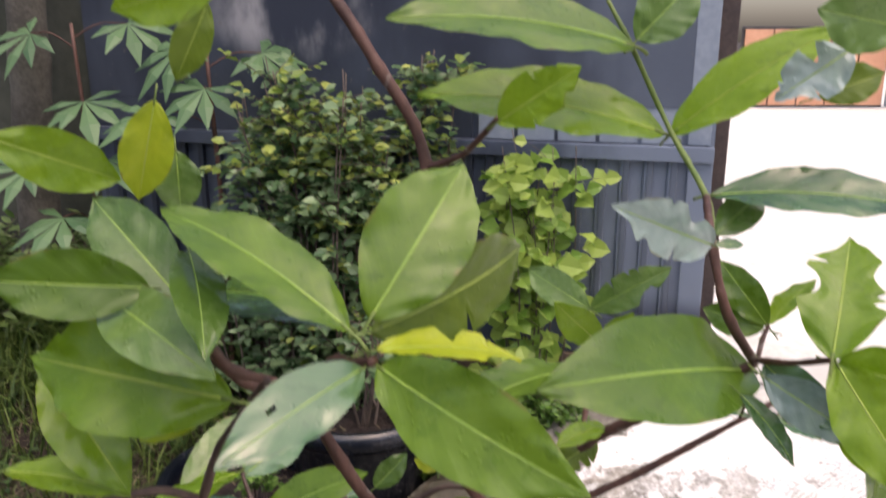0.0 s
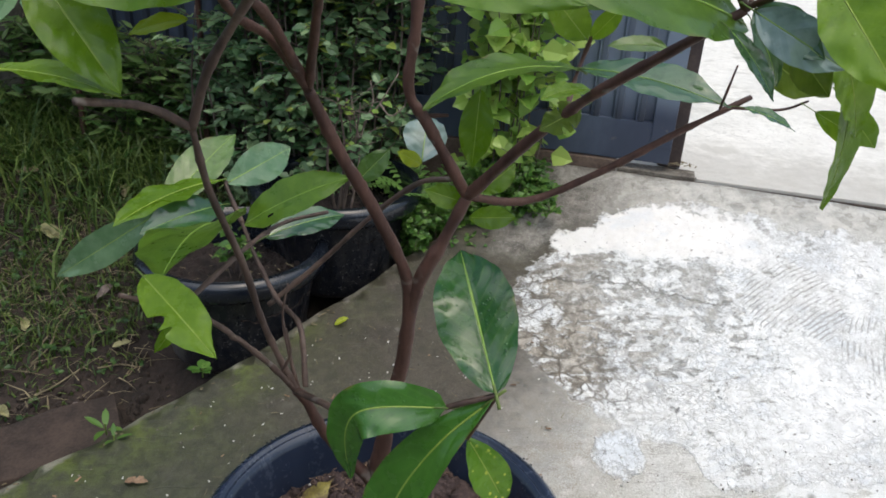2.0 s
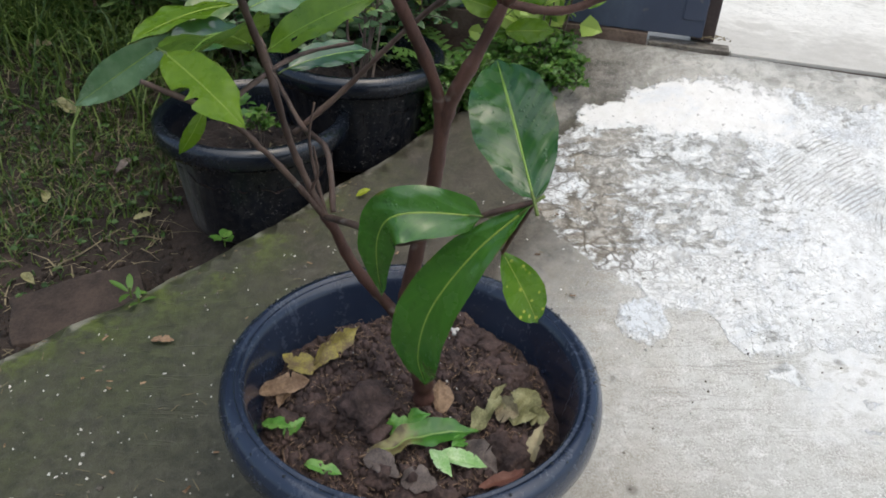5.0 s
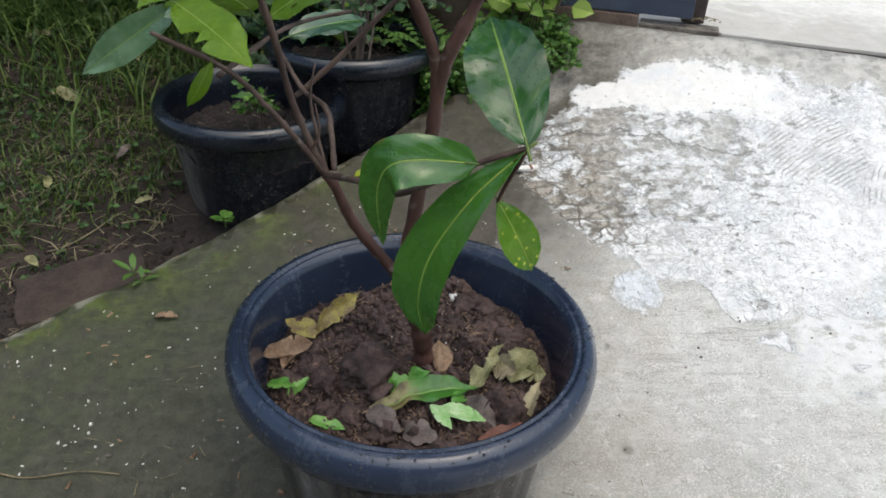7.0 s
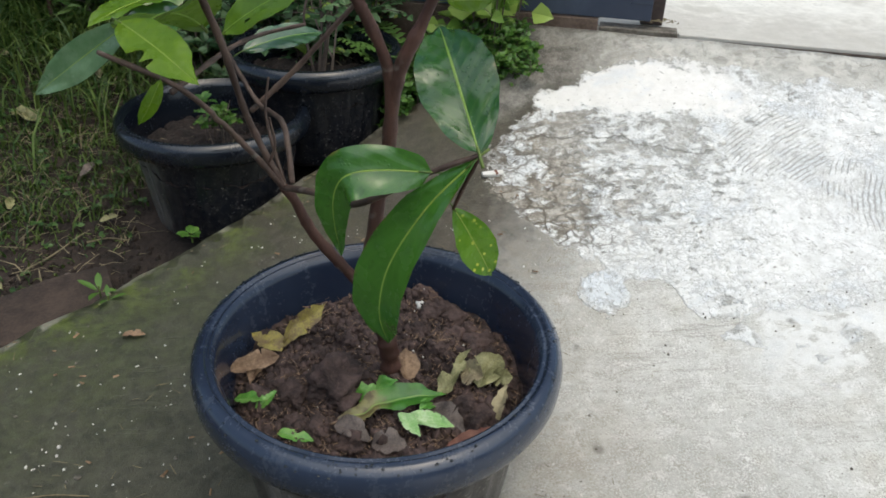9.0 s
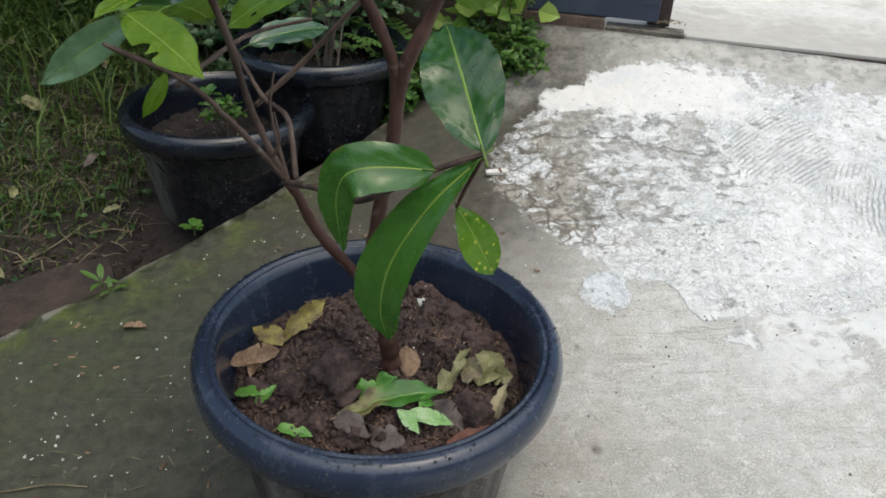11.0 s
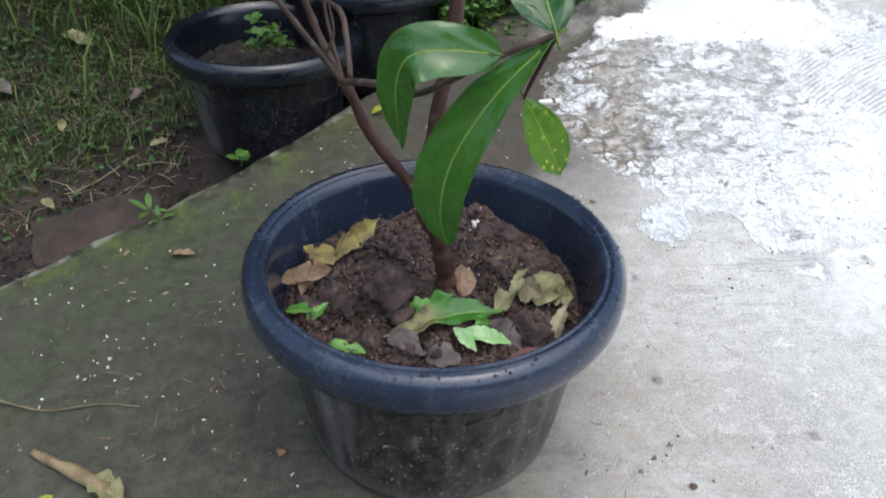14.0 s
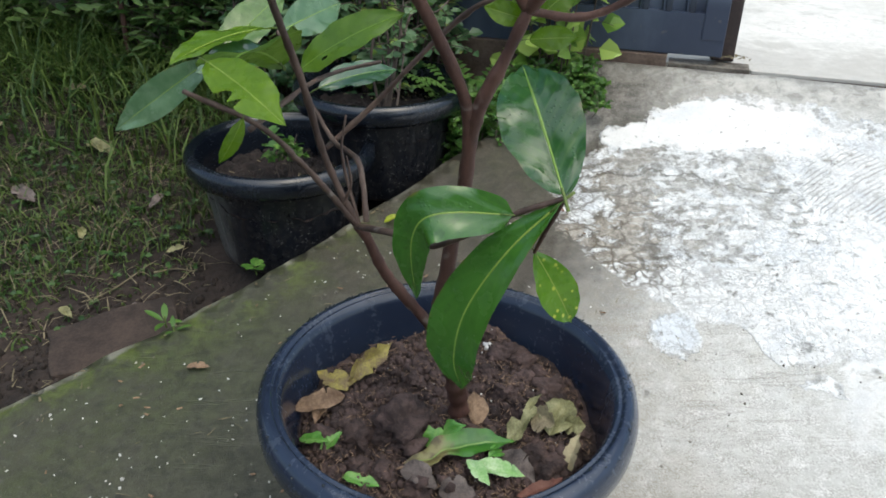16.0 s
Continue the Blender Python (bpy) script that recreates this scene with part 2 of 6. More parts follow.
STALK = two_tone("stalk_brown", (0.130, 0.088, 0.046), (0.300, 0.230, 0.120), 60.0, 0.75, 0.6, 0.0015)
DRY_GREY = two_tone("dry_leaf_grey", (0.060, 0.046, 0.040), (0.165, 0.130, 0.112), 60.0, 0.6, 0.6, 0.0015)
DRY_RED = two_tone("dry_leaf_red", (0.110, 0.035, 0.022), (0.180, 0.075, 0.045), 45.0, 0.6, 0.5, 0.0012)
SCRAP = two_tone("leaf_scrap_green", (0.060, 0.210, 0.022), (0.170, 0.330, 0.070), 50.0, 0.4, 0.4, 0.001)
SCRAP_PALE = two_tone("leaf_scrap_pale", (0.200, 0.400, 0.110), (0.460, 0.580, 0.330), 50.0, 0.45, 0.4, 0.001)
CRUMB = two_tone("chalk_white", (0.55, 0.53, 0.48), (0.72, 0.70, 0.66), 90.0, 0.9, 0.4, 0.001)
GRIT = two_tone("grit_dark", (0.100, 0.088, 0.070), (0.230, 0.210, 0.175), 70.0, 0.9, 0.5)
EARTH = two_tone("earth_dark", (0.014, 0.0098, 0.0074), (0.044, 0.030, 0.0225), 11.0, 0.95, 1.0, 0.008, 95.0)
BRICK = two_tone("brick_red", (0.021, 0.0145, 0.011), (0.060, 0.041, 0.031), 22.0, 0.9, 0.7, 0.003)
GRASS = small_leaf_material("grass_green", (0.027, 0.066, 0.011), (0.118, 0.168, 0.036))
GRASS_TALL = small_leaf_material("grass_tall_green", (0.040, 0.088, 0.016), (0.148, 0.210, 0.050))
STRAW = two_tone("straw_dry", (0.115, 0.094, 0.055), (0.235, 0.195, 0.115), 30.0, 0.8, 0.3)
SHRUB = small_leaf_material("shrub_leaf_green", (0.088, 0.180, 0.078), (0.260, 0.385, 0.195), 0.26, 0.42)
UNDER = small_leaf_material("undergrowth_green", (0.060, 0.135, 0.030), (0.180, 0.275, 0.085), 0.4, 0.42)
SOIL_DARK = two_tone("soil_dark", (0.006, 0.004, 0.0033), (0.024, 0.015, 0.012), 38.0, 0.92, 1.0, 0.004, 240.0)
SHRUB_TIP = small_leaf_material("shrub_leaf_lime", (0.150, 0.240, 0.040), (0.360, 0.430, 0.100), 0.4)
VINE = small_leaf_material("vine_leaf_lime", (0.180, 0.330, 0.055), (0.400, 0.540, 0.120), 0.35, 0.45)
PALMATE = small_leaf_material("palmate_leaf_green", (0.065, 0.150, 0.065), (0.120, 0.230, 0.100), 0.45)
FERN = small_leaf_material("fern_green", (0.095, 0.215, 0.045), (0.250, 0.410, 0.105), 0.4)
CLOVER = small_leaf_material("clover_green", (0.026, 0.070, 0.014), (0.070, 0.140, 0.030), 0.45)
WEED = small_leaf_material("weed_green", (0.052, 0.138, 0.021), (0.130, 0.245, 0.045), 0.4)
RUSTY = two_tone("rail_steel", (0.034, 0.024, 0.018), (0.085, 0.064, 0.050), 30.0, 0.85, 0.6, 0.001)
PLANK = two_tone("plank_brown", (0.085, 0.058, 0.044), (0.180, 0.130, 0.102), 16.0, 0.8, 0.5, 0.002)
SILL = two_tone("cement_dirty_shaded", (0.075, 0.062, 0.048), (0.210, 0.190, 0.158), 40.0, 0.9, 0.7, 0.003)
POST = two_tone("post_brown", (0.032, 0.022, 0.020), (0.066, 0.046, 0.040), 20.0, 0.6, 0.4, 0.001)
PANE = two_tone("pane_greyblue", (0.190, 0.235, 0.290), (0.270, 0.320, 0.380), 8.0, 0.35, 0.1, 0.001)
ORANGE = two_tone("fence_orange", (0.480, 0.240, 0.140), (0.560, 0.300, 0.190), 3.0, 0.55, 0.1, 0.001)
FENCE_DARK = two_tone("fence_frame_dark", (0.030, 0.028, 0.028), (0.060, 0.055, 0.055), 6.0, 0.6, 0.1)
GREY_WALL = two_tone("render_grey", (0.30, 0.31, 0.31), (0.42, 0.43, 0.43), 2.0, 0.9, 0.3)
DARK_WALL = two_tone("wall_plain_dark", (0.030, 0.036, 0.026), (0.070, 0.076, 0.058), 3.0, 0.95, 0.6, 0.004)


def plastic(name, a, b, dust_or_sheen, share=0.5, dust_or_haze=0.0, foot=None, wiped=None, dull=0.22):
    """Moulded plastic with smears (painted sheen on the navy rim), specks and, on bodies, wiped mud and a dusty foot.
    """
    m = Mat(name, 0.38)
    x, y, z = m.axes()
    smear = m.noise(30.0, 6, 0.65, 0.3, (1.0, 1.0, 0.16))
    cloud, fine, speck = m.noise(9.0, 5), m.noise(190.0, 4, 0.7), m.noise(520.0, 2, 0.6)
    c = m.mix(cloud.step(0.3, 0.7), a, b)
    grime = (smear * 0.45 + cloud * 0.15 + fine * 0.4).step(0.51, 0.63)
    c = m.mix(grime * share, c, dust_or_sheen)
    if dust_or_haze:
        mud = (m.noise(6.5, 4, 0.6, 0.4, (1.0, 1.0, 0.45)) * 0.6 + smear * 0.4).step(0.50, 0.62) * (fine * 0.7 + 0.3)
        c = m.mix(mud * dust_or_haze, c, shade(dust_or_sheen, 1.25))
        wisp = m.noise(30.0, 3, 0.5, 0.5, (1.0, 1.0, 0.12)).step(0.57, 0.66) * cloud.step(0.46, 0.58)
        c = m.mix(wisp * dust_or_haze, c, (0.26, 0.25, 0.23))
        mottle = m.noise(75.0, 5, 0.65)
        c = m.mix(mottle.step(0.46, 0.60) * dust_or_haze * 0.8, c, (0.085, 0.074, 0.066))
        fleck = m.noise(210.0, 1, 0.5, 1.2).step(0.665, 0.70) * m.noise(17.0, 3).step(0.30, 0.60)
        c = m.mix(fleck * (dust_or_haze + 0.2), c, (0.36, 0.34, 0.31))
    if wiped is not None:
        c = m.mix((x - wiped + (smear - 0.5) * 0.14 + (cloud - 0.5) * 0.05).step(-0.02, 0.02, 0.8, 0.0) * (fine * 0.6 + 0.4), c, (0.170, 0.162, 0.150))
    if foot is not None:
        c = m.mix((z - foot + (cloud - 0.5) * 0.09).step(0.0, 0.028, 0.6, 0.0) * (fine * 0.8 + 0.4), c, (0.190, 0.182, 0.168))
    m.colour(c)
    m.rough(grime * 0.3 + fine * 0.15 + dull)
    m.bsdf.inputs["Coat Weight"].default_value = 0.25 if dull < 0.2 else 0.0
    m.bsdf.inputs["Coat Roughness"].default_value = 0.16
    m.bump(fine * 0.6 + smear * 0.4, 0.25, 0.0008)
    return m.mat


# Blue-grey smears paint the sky's sheen onto the navy rim.
POT_RIM = plastic("plastic_navy", (0.0125, 0.0195, 0.038), (0.026, 0.037, 0.064), (0.090, 0.108, 0.138), 0.26, dull=0.11)
POT_BODY = plastic("plastic_black_dusty", (0.015, 0.0146, 0.015), (0.031, 0.030, 0.030), (0.165, 0.152, 0.140), 0.42, 0.72, -0.002)
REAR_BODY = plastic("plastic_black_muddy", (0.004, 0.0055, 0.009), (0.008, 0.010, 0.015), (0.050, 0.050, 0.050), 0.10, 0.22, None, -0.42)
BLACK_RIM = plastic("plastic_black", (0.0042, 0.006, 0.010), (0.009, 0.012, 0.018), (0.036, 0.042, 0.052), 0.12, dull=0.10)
WATER = Mat("water_drop", 0.03)
WATER.colour((0.02, 0.025, 0.03))
WATER.bsdf.inputs["Specular IOR Level"].default_value = 0.6


def navy_sheet(name, k):
    m = Mat(name, 0.42)
    x, y, z = m.axes()
    grime = m.noise(7.0, 6, stretch=(1.0, 1.0, 0.5))
    fine = m.noise(60.0, 4)
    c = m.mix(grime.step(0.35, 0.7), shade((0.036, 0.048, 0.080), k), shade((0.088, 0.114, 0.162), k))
    # Pale grey patch paints a blurred glare onto the upper sheet.
    wear_or_glare = ((x + 0.33).power(2.0) * 16.0 + (z - 0.97).power(2.0) * 60.0).step(0.1, 0.75, 1.0, 0.0) * grime.step(0.4, 0.6)
    # Bluish haze reflected on the right end, painted into the colour.
    dust_or_haze = (x + (grime - 0.5) * 0.3).step(0.20, 0.38) * z.step(0.36, 0.42) * k
    c = m.mix(dust_or_haze * 0.75, c, (0.175, 0.220, 0.285))
    c = m.mix(wear_or_glare, c, (0.30, 0.30, 0.31))
    m.colour(m.mix(fine.step(0.66, 0.74) * 0.5, c, (0.13, 0.12, 0.11)))
    m.bump(fine, 0.2, 0.001)
    return m.mat


NAVY = navy_sheet("gate_paint_navy", 1.0)
# The same navy at half value, for upper sheet, board and folds.
NAVY_DARK = navy_sheet("gate_navy_half", 0.5)


def concrete():
    """One cast pavement: mossy and damp on the garden side, bare beyond, with a brushed-on white cement patch."""
    m = Mat("concrete_worn", 0.85)
    x, y, z = m.axes()
    broad, mid, fine, grit = m.noise(3.2, 6), m.noise(13.0, 6, 0.6), m.noise(70.0, 5, 0.65), m.noise(420.0, 3, 0.7)
    rub, sand = m.noise(30.0, 9, 0.74), m.noise(900.0, 2, 0.6)
    blot = m.noise(48.0, 3, 0.5, 0.6)
    pits, dents = m.cells(60.0), m.cells(11.0)
    scrape = m.noise(34.0, 4, 0.6, where=m.turned(26.0, (0.22, 1.0, 1.0)))
    scratch = (m.noise(30.0, 3, 0.6, where=m.turned(28.0, (0.07, 1.0, 1.0))) - 0.5).size().step(0.0, 0.014, 1.0, 0.0) * broad.step(0.46, 0.56)
    # bare concrete: warm grey with pale laitance, stains, grit and trowel scratches
    bare = m.mix((broad * 0.30 + rub * 0.35 + fine * 0.15 + grit * 0.20).step(0.40, 0.60), (0.385, 0.380, 0.345), (0.670, 0.672, 0.632))
    bare = m.mix((broad * 0.5 + mid * 0.5).step(0.50, 0.62) * 0.50, bare, (0.415, 0.388, 0.318))
    bare = m.mix((blot * 0.6 + rub * 0.4).step(0.54, 0.62) * 0.50, bare, (0.350, 0.338, 0.295))
    bare = m.mix((blot * 0.6 + rub * 0.4).step(0.38, 0.46, 1.0, 0.0) * 0.45, bare, (0.76, 0.75, 0.715))
    bare = m.mix(scrape.step(0.56, 0.66) * 0.35, bare, (0.33, 0.31, 0.28))
    bare = m.mix(scrape.step(0.30, 0.42, 1.0, 0.0) * 0.35, bare, (0.74, 0.73, 0.70))
    bare = m.mix(scratch * 0.55, bare, (0.27, 0.25, 0.215))
    bare = m.mix((grit * 0.7 + fine * 0.3).step(0.51, 0.60) * 0.60, bare, (0.24, 0.22, 0.185))
    bare = m.mix((grit * 0.7 + rub * 0.3).step(0.40, 0.48, 1.0, 0.0) * 0.6, bare, (0.82, 0.81, 0.775))
    # damp and moss towards the garden
    away = x - 0.100 - (y - 0.75).most(0.0) * 0.44 - (y * -1.0 + 0.55).most(0.0) * 0.08 + (broad - 0.5) * 0.22 + (mid - 0.5) * 0.22 + (fine - 0.5) * 0.14
    bare = m.mix(away.step(0.06, 0.34, 1.0, 0.0) * (mid * 0.6 + fine * 0.4).step(0.36, 0.60) * 0.60, bare, (0.27, 0.235, 0.18))
    damp = away.step(-0.12, 0.11, 1.0, 0.0)
    wet = m.mix((rub * 0.5 + fine * 0.5).step(0.36, 0.62), (0.032, 0.032, 0.021), (0.084, 0.080, 0.056))
    brown = m.mix((rub * 0.6 + grit * 0.4).step(0.38, 0.62), (0.038, 0.031, 0.022), (0.100, 0.084, 0.062))
    wet = m.mix((x + y * 0.7 - 0.42 + (mid - 0.5) * 0.3).step(-0.14, 0.16), wet, brown)
    wet = m.mix((blot * 0.5 + mid * 0.5).step(0.54, 0.62) * 0.5, wet, (0.030, 0.028, 0.019))
    wet = m.mix((blot * 0.5 + rub * 0.5).step(0.38, 0.45, 1.0, 0.0) * 0.35, wet, (0.125, 0.120, 0.090))
    moss = m.mix(fine.step(0.35, 0.65), (0.032, 0.044, 0.012), (0.080, 0.102, 0.022))
    edge = (x * -0.66 + y * 0.75 - 1.0).step(-0.42, 0.02) * (mid * 0.6 + broad * 0.4).step(0.38, 0.56)
    wet = m.mix(edge * (x * -1.0).step(0.0, 0.4, 0.25, 0.6), wet, moss)
    wet = m.mix((x * -0.66 + y * 0.75 - 1.0).step(-0.35, 0.0) * (rub * 0.5 + blot * 0.5).step(0.44, 0.56) * 0.55, wet, (0.030, 0.027, 0.018))
    lush = (x * -0.66 + y * 0.75 - 1.0).step(-0.12, 0.0) * (mid * 0.5 + rub * 0.5).step(0.49, 0.56) * (x * -1.0 + (mid - 0.5) * 0.2).step(0.14, 0.34)
    wet = m.mix(lush * 0.65, wet, m.mix(fine.step(0.4, 0.6), (0.085, 0.115, 0.014), (0.150, 0.195, 0.022)))
    green = (x * -1.0 + broad * 0.5).step(0.35, 0.85) * fine.step(0.3, 0.7)
    wet = m.mix(green * 0.45, wet, (0.060, 0.074, 0.026))
    wet = m.mix(grit.step(0.60, 0.68) * 0.4, wet, (0.22, 0.21, 0.18))
    wet = m.mix(grit.step(0.32, 0.42, 1.0, 0.0) * 0.5, wet, (0.020, 0.019, 0.014))
    chipped = ((x * 0.88 - y + 1.33) * 0.75 + (fine - 0.5) * 0.02).step(0.006, 0.018, 1.0, 0.0) * mid.step(0.47, 0.56)
    wet = m.mix(chipped * 0.7, wet, (0.30, 0.28, 0.235))
    base = m.mix(damp, bare, wet)
    # outline of the white patch
    top = (x * 1.21 + 1.003).least(x * 0.37 + 1.240).least(x * -0.35 + 1.584).least(1.405)
    under_top = (top - y) * 0.85
    low = (x - 0.425).step(-0.02, 0.02, 0.872, 0.790)
    rim = (mid - 0.5) * 0.11 + (fine - 0.5) * 0.05 + (rub - 0.5) * 0.04
    side = (y + x * 1.38 - 1.330) * 0.587
    tab = ((x - 0.312).power(2.0) * 1.4 + (y - 0.862).power(2.0)).power(0.5) * -1.0 + 0.042
    reach = under_top.least(y - low).least(side).least(x - 0.165).least(x * -1.0 + 1.25).most(tab)
    for a, b, size in ((0.486, 0.748, 0.010), (0.578, 0.700, 0.016), (0.564, 0.650, 0.008), (0.640, 0.735, 0.014)):
        reach = reach.most(((x - a).power(2.0) + (y - b).power(2.0)).power(0.5) * -1.0 + size)
    patch = (reach + rim).step(-0.006, 0.008)
    # rough grey ramp between the patch and the rail
    ramp = (under_top + (fine - 0.5) * 0.03).step(-0.030, 0.0, 1.0, 0.0) * (x + (mid - 0.5) * 0.2).step(0.10, 0.20) * (y - 1.29 + (mid - 0.5) * 0.12).step(-0.02, 0.04)
    grey = m.mix((rub * 0.6 + fine * 0.4).step(0.40, 0.60), (0.090, 0.080, 0.067), (0.250, 0.232, 0.200))
    pale = m.mix((rub * 0.5 + mid * 0.3 + grit * 0.2).step(0.40, 0.60), (0.290, 0.280, 0.248), (0.560, 0.545, 0.495))
    band = m.mix((x + (broad - 0.5) * 0.5 + (mid - 0.5) * 0.2).step(0.24, 0.58), grey, pale)
    band = m.mix(blot.step(0.54, 0.62) * 0.4, band, (0.130, 0.118, 0.098))
    band = m.mix(grit.step(0.56, 0.66) * 0.5, band, (0.50, 0.49, 0.46))
    base = m.mix(ramp * 0.92, base, band)
    # dabs, crinkles, cracks and brush strokes of the patch
    dab = m.noise(38.0, 7, 0.66, 0.7, where=m.turned(-28.0, (0.62, 1.0, 1.0)))
    flow = m.noise(7.0, 5, 0.6, 0.6)
    left = (x - 0.40 + (y - 1.0) * 0.35 + (mid - 0.5) * 0.35).step(-0.14, 0.12, 1.0, 0.0) * (y - 0.93 + (mid - 0.5) * 0.1).step(-0.04, 0.04)
    crinkle = (m.noise(24.0, 4, 0.62, 0.8) - 0.5).size().step(0.001, 0.011, 1.0, 0.0) * mid.step(0.36, 0.50)
    crinkle = crinkle.most((m.noise(62.0, 2, 0.5, 0.6) - 0.5).size().step(0.004, 0.024, 1.0, 0.0) * flow.step(0.45, 0.56) * 0.8)
    crack = (y - 1.225 + (x - 0.35).most(0.0) * 0.33 + (mid - 0.5) * 0.10 + (rub - 0.5) * 0.03).size().step(0.0012, 0.0038, 1.0, 0.0) * (x - 0.58).step(-0.04, 0.04, 1.0, 0.0)
    strip = (y + x * 0.17 - 1.352 + (mid - 0.5) * 0.16 + (fine - 0.5) * 0.09).step(-0.014, 0.014) * (x - 0.655 + (mid - 0.5) * 0.1).step(-0.02, 0.02, 1.0, 0.0)
    thick = (x - 0.50 + (broad - 0.5) * 0.6 + (y * -1.0 + 1.0) * 0.25).step(0.0, 0.3)
    brushed = m.rings((-0.93, -0.75, 0.0), 36.0) * ((x - 0.68).power(2.0) * 48.0 + (y - 1.16).power(2.0) * 48.0).step(0.1, 1.0, 1.0, 0.0)
    brushed = brushed.most(m.rings((-1.18, -0.86, 0.0), 34.0) * 0.95 * ((x - 0.78).power(2.0) * 110.0 + (y - 1.03).power(2.0) * 48.0).step(0.1, 1.0, 1.0, 0.0))
    strokes = (brushed * (dab * 0.9 + rub * 0.9 + 0.1) * (flow * 0.8 + 0.6)).step(0.62, 0.86) * (mid * 0.6 + blot * 0.4).step(0.40, 0.54)
    swept = ((x - 0.70).power(2.0) * 30.0 + (y - 1.13).power(2.0) * 30.0).step(0.2, 1.0, 0.035, 0.0)
    body = dab * 0.40 + fine * 0.12 + rub * 0.18 + flow * 0.30 + thick * 0.060 + strip * 0.4 - left * 0.010 + swept + (y - 1.02 + (mid - 0.5) * 0.3).step(-0.12, 0.06, 0.055, 0.0)
    coat = body.step(0.470, 0.510).most(strip) * patch
    white = m.mix((fine * 0.4 + rub * 0.6).step(0.36, 0.60), (0.70, 0.70, 0.67), (0.82, 0.825, 0.805))
    white = m.mix(strip * 0.5, white, (0.82, 0.785, 0.73))
    cool = ((tab + 0.01).step(0.0, 0.02) * 0.7).most((flow.step(0.50, 0.60) * mid.step(0.44, 0.56)) * 0.45)
    white = m.mix(cool, white, (0.66, 0.70, 0.73))
    under = m.mix((fine * 0.5 + rub * 0.5).step(0.42, 0.58), (0.380, 0.372, 0.338), (0.720, 0.715, 0.690))
    tan = m.mix((rub * 0.7 + fine * 0.3).step(0.40, 0.58), (0.150, 0.124, 0.090), (0.430, 0.380, 0.305))
    under = m.mix(left * 0.85, under, tan)
    c = m.mix(patch * 0.90, base, under)
    c = m.mix(coat * 0.94, c, white)
    wash = (y - 0.62 + (mid - 0.5) * 0.25).step(0.0, 0.05) * (x - 0.44 + (broad - 0.5) * 0.2).step(0.0, 0.12) * (flow * 0.6 + dab * 0.4).step(0.45, 0.50) * (patch * -1.0 + 1.0) * (y - 0.95).step(-0.02, 0.02, 1.0, 0.0)
    c = m.mix(wash * 0.7, c, white)
    plates = m.cracks(25.0, 0.060).step(0.012, 0.110, 1.0, 0.0) * (left * 0.85 + 0.15) * (dab * 0.5 + mid * 0.5).step(0.40, 0.50)
    shards = m.cracks(75.0, 0.022).step(0.010, 0.110, 1.0, 0.0) * (flow * 0.5 + blot * 0.5).step(0.42, 0.54) * 0.55
    crinkle = crinkle.most(plates).most(shards)
    lines = (crinkle * (strip * -0.9 + 1.0) * (thick * -0.15 + 1.0) * (left * 0.30 + 0.70)).most(crack).most(strokes * 0.8) * patch
    c = m.mix(lines * 0.85, c, m.mix(left, (0.27, 0.262, 0.232), (0.120, 0.098, 0.070)))
    bits = m.noise(150.0, 2, 0.5, 0.8).step(0.68, 0.72) * patch
    c = m.mix(bits * 0.7, c, (0.20, 0.18, 0.15))
    hole = (pits.step(0.0, 0.13, 1.0, 0.0) * mid.step(0.52, 0.62)).most(dents.step(0.04, 0.11, 1.0, 0.0) * rub.step(0.44, 0.54)) * (patch * -0.7 + 0.7)
    m.colour(m.mix(hole, c, (0.17, 0.16, 0.135)))
    m.rough(damp * -0.30 + fine * 0.2 + 0.70)
    m.bump(coat * 0.9 + rub * 0.6 + fine * 0.45 + grit * 0.35 + sand * 0.15 - lines * 0.8 - hole * 0.5 - scratch * 0.2, 0.75, 0.004)
    return m.mat


CONCRETE = concrete()


def yard_concrete():
    m = Mat("concrete_pale", 0.9)
    broad, mid, rub, grit = m.noise(2.6, 5), m.noise(11.0, 6, 0.65), m.noise(34.0, 7, 0.7), m.noise(300.0, 3, 0.7)
    c = m.mix((broad * 0.4 + rub * 0.4 + grit * 0.2).step(0.38, 0.62), (0.580, 0.562, 0.510), (0.760, 0.742, 0.685))
    x, y, z = m.axes()
    off = (y - 1.552 + (x - 0.342) * 0.285) * 0.96
    c = m.mix((off + (mid - 0.5) * 0.5 + (rub - 0.5) * 0.2).step(0.06, 0.32, 1.0, 0.0) * 0.55, c, (0.34, 0.32, 0.28))
    c = m.mix(mid.step(0.55, 0.66) * 0.5, c, (0.40, 0.38, 0.33))
    c = m.mix((mid - 0.5).size().step(0.002, 0.010, 1.0, 0.0) * broad.step(0.5, 0.6) * 0.5, c, (0.30, 0.285, 0.25))
    c = m.mix(grit.step(0.60, 0.68) * 0.5, c, (0.24, 0.225, 0.19))
    m.colour(c)
    m.bump(rub * 0.6 + grit * 0.4, 0.6, 0.003)
    return m.mat


YARD = yard_concrete()


# ---- building helpers ----
def part(name, bm, material, parent=None, label="", smooth=False):
    mesh = bpy.data.meshes.new(name)
    bm.to_mesh(mesh)
    bm.free()
    mesh.materials.append(material)
    if smooth:
        mesh.shade_smooth()
    ob = new(name, mesh)
    if parent:
        ob.parent = parent
    return tagged(ob, label)


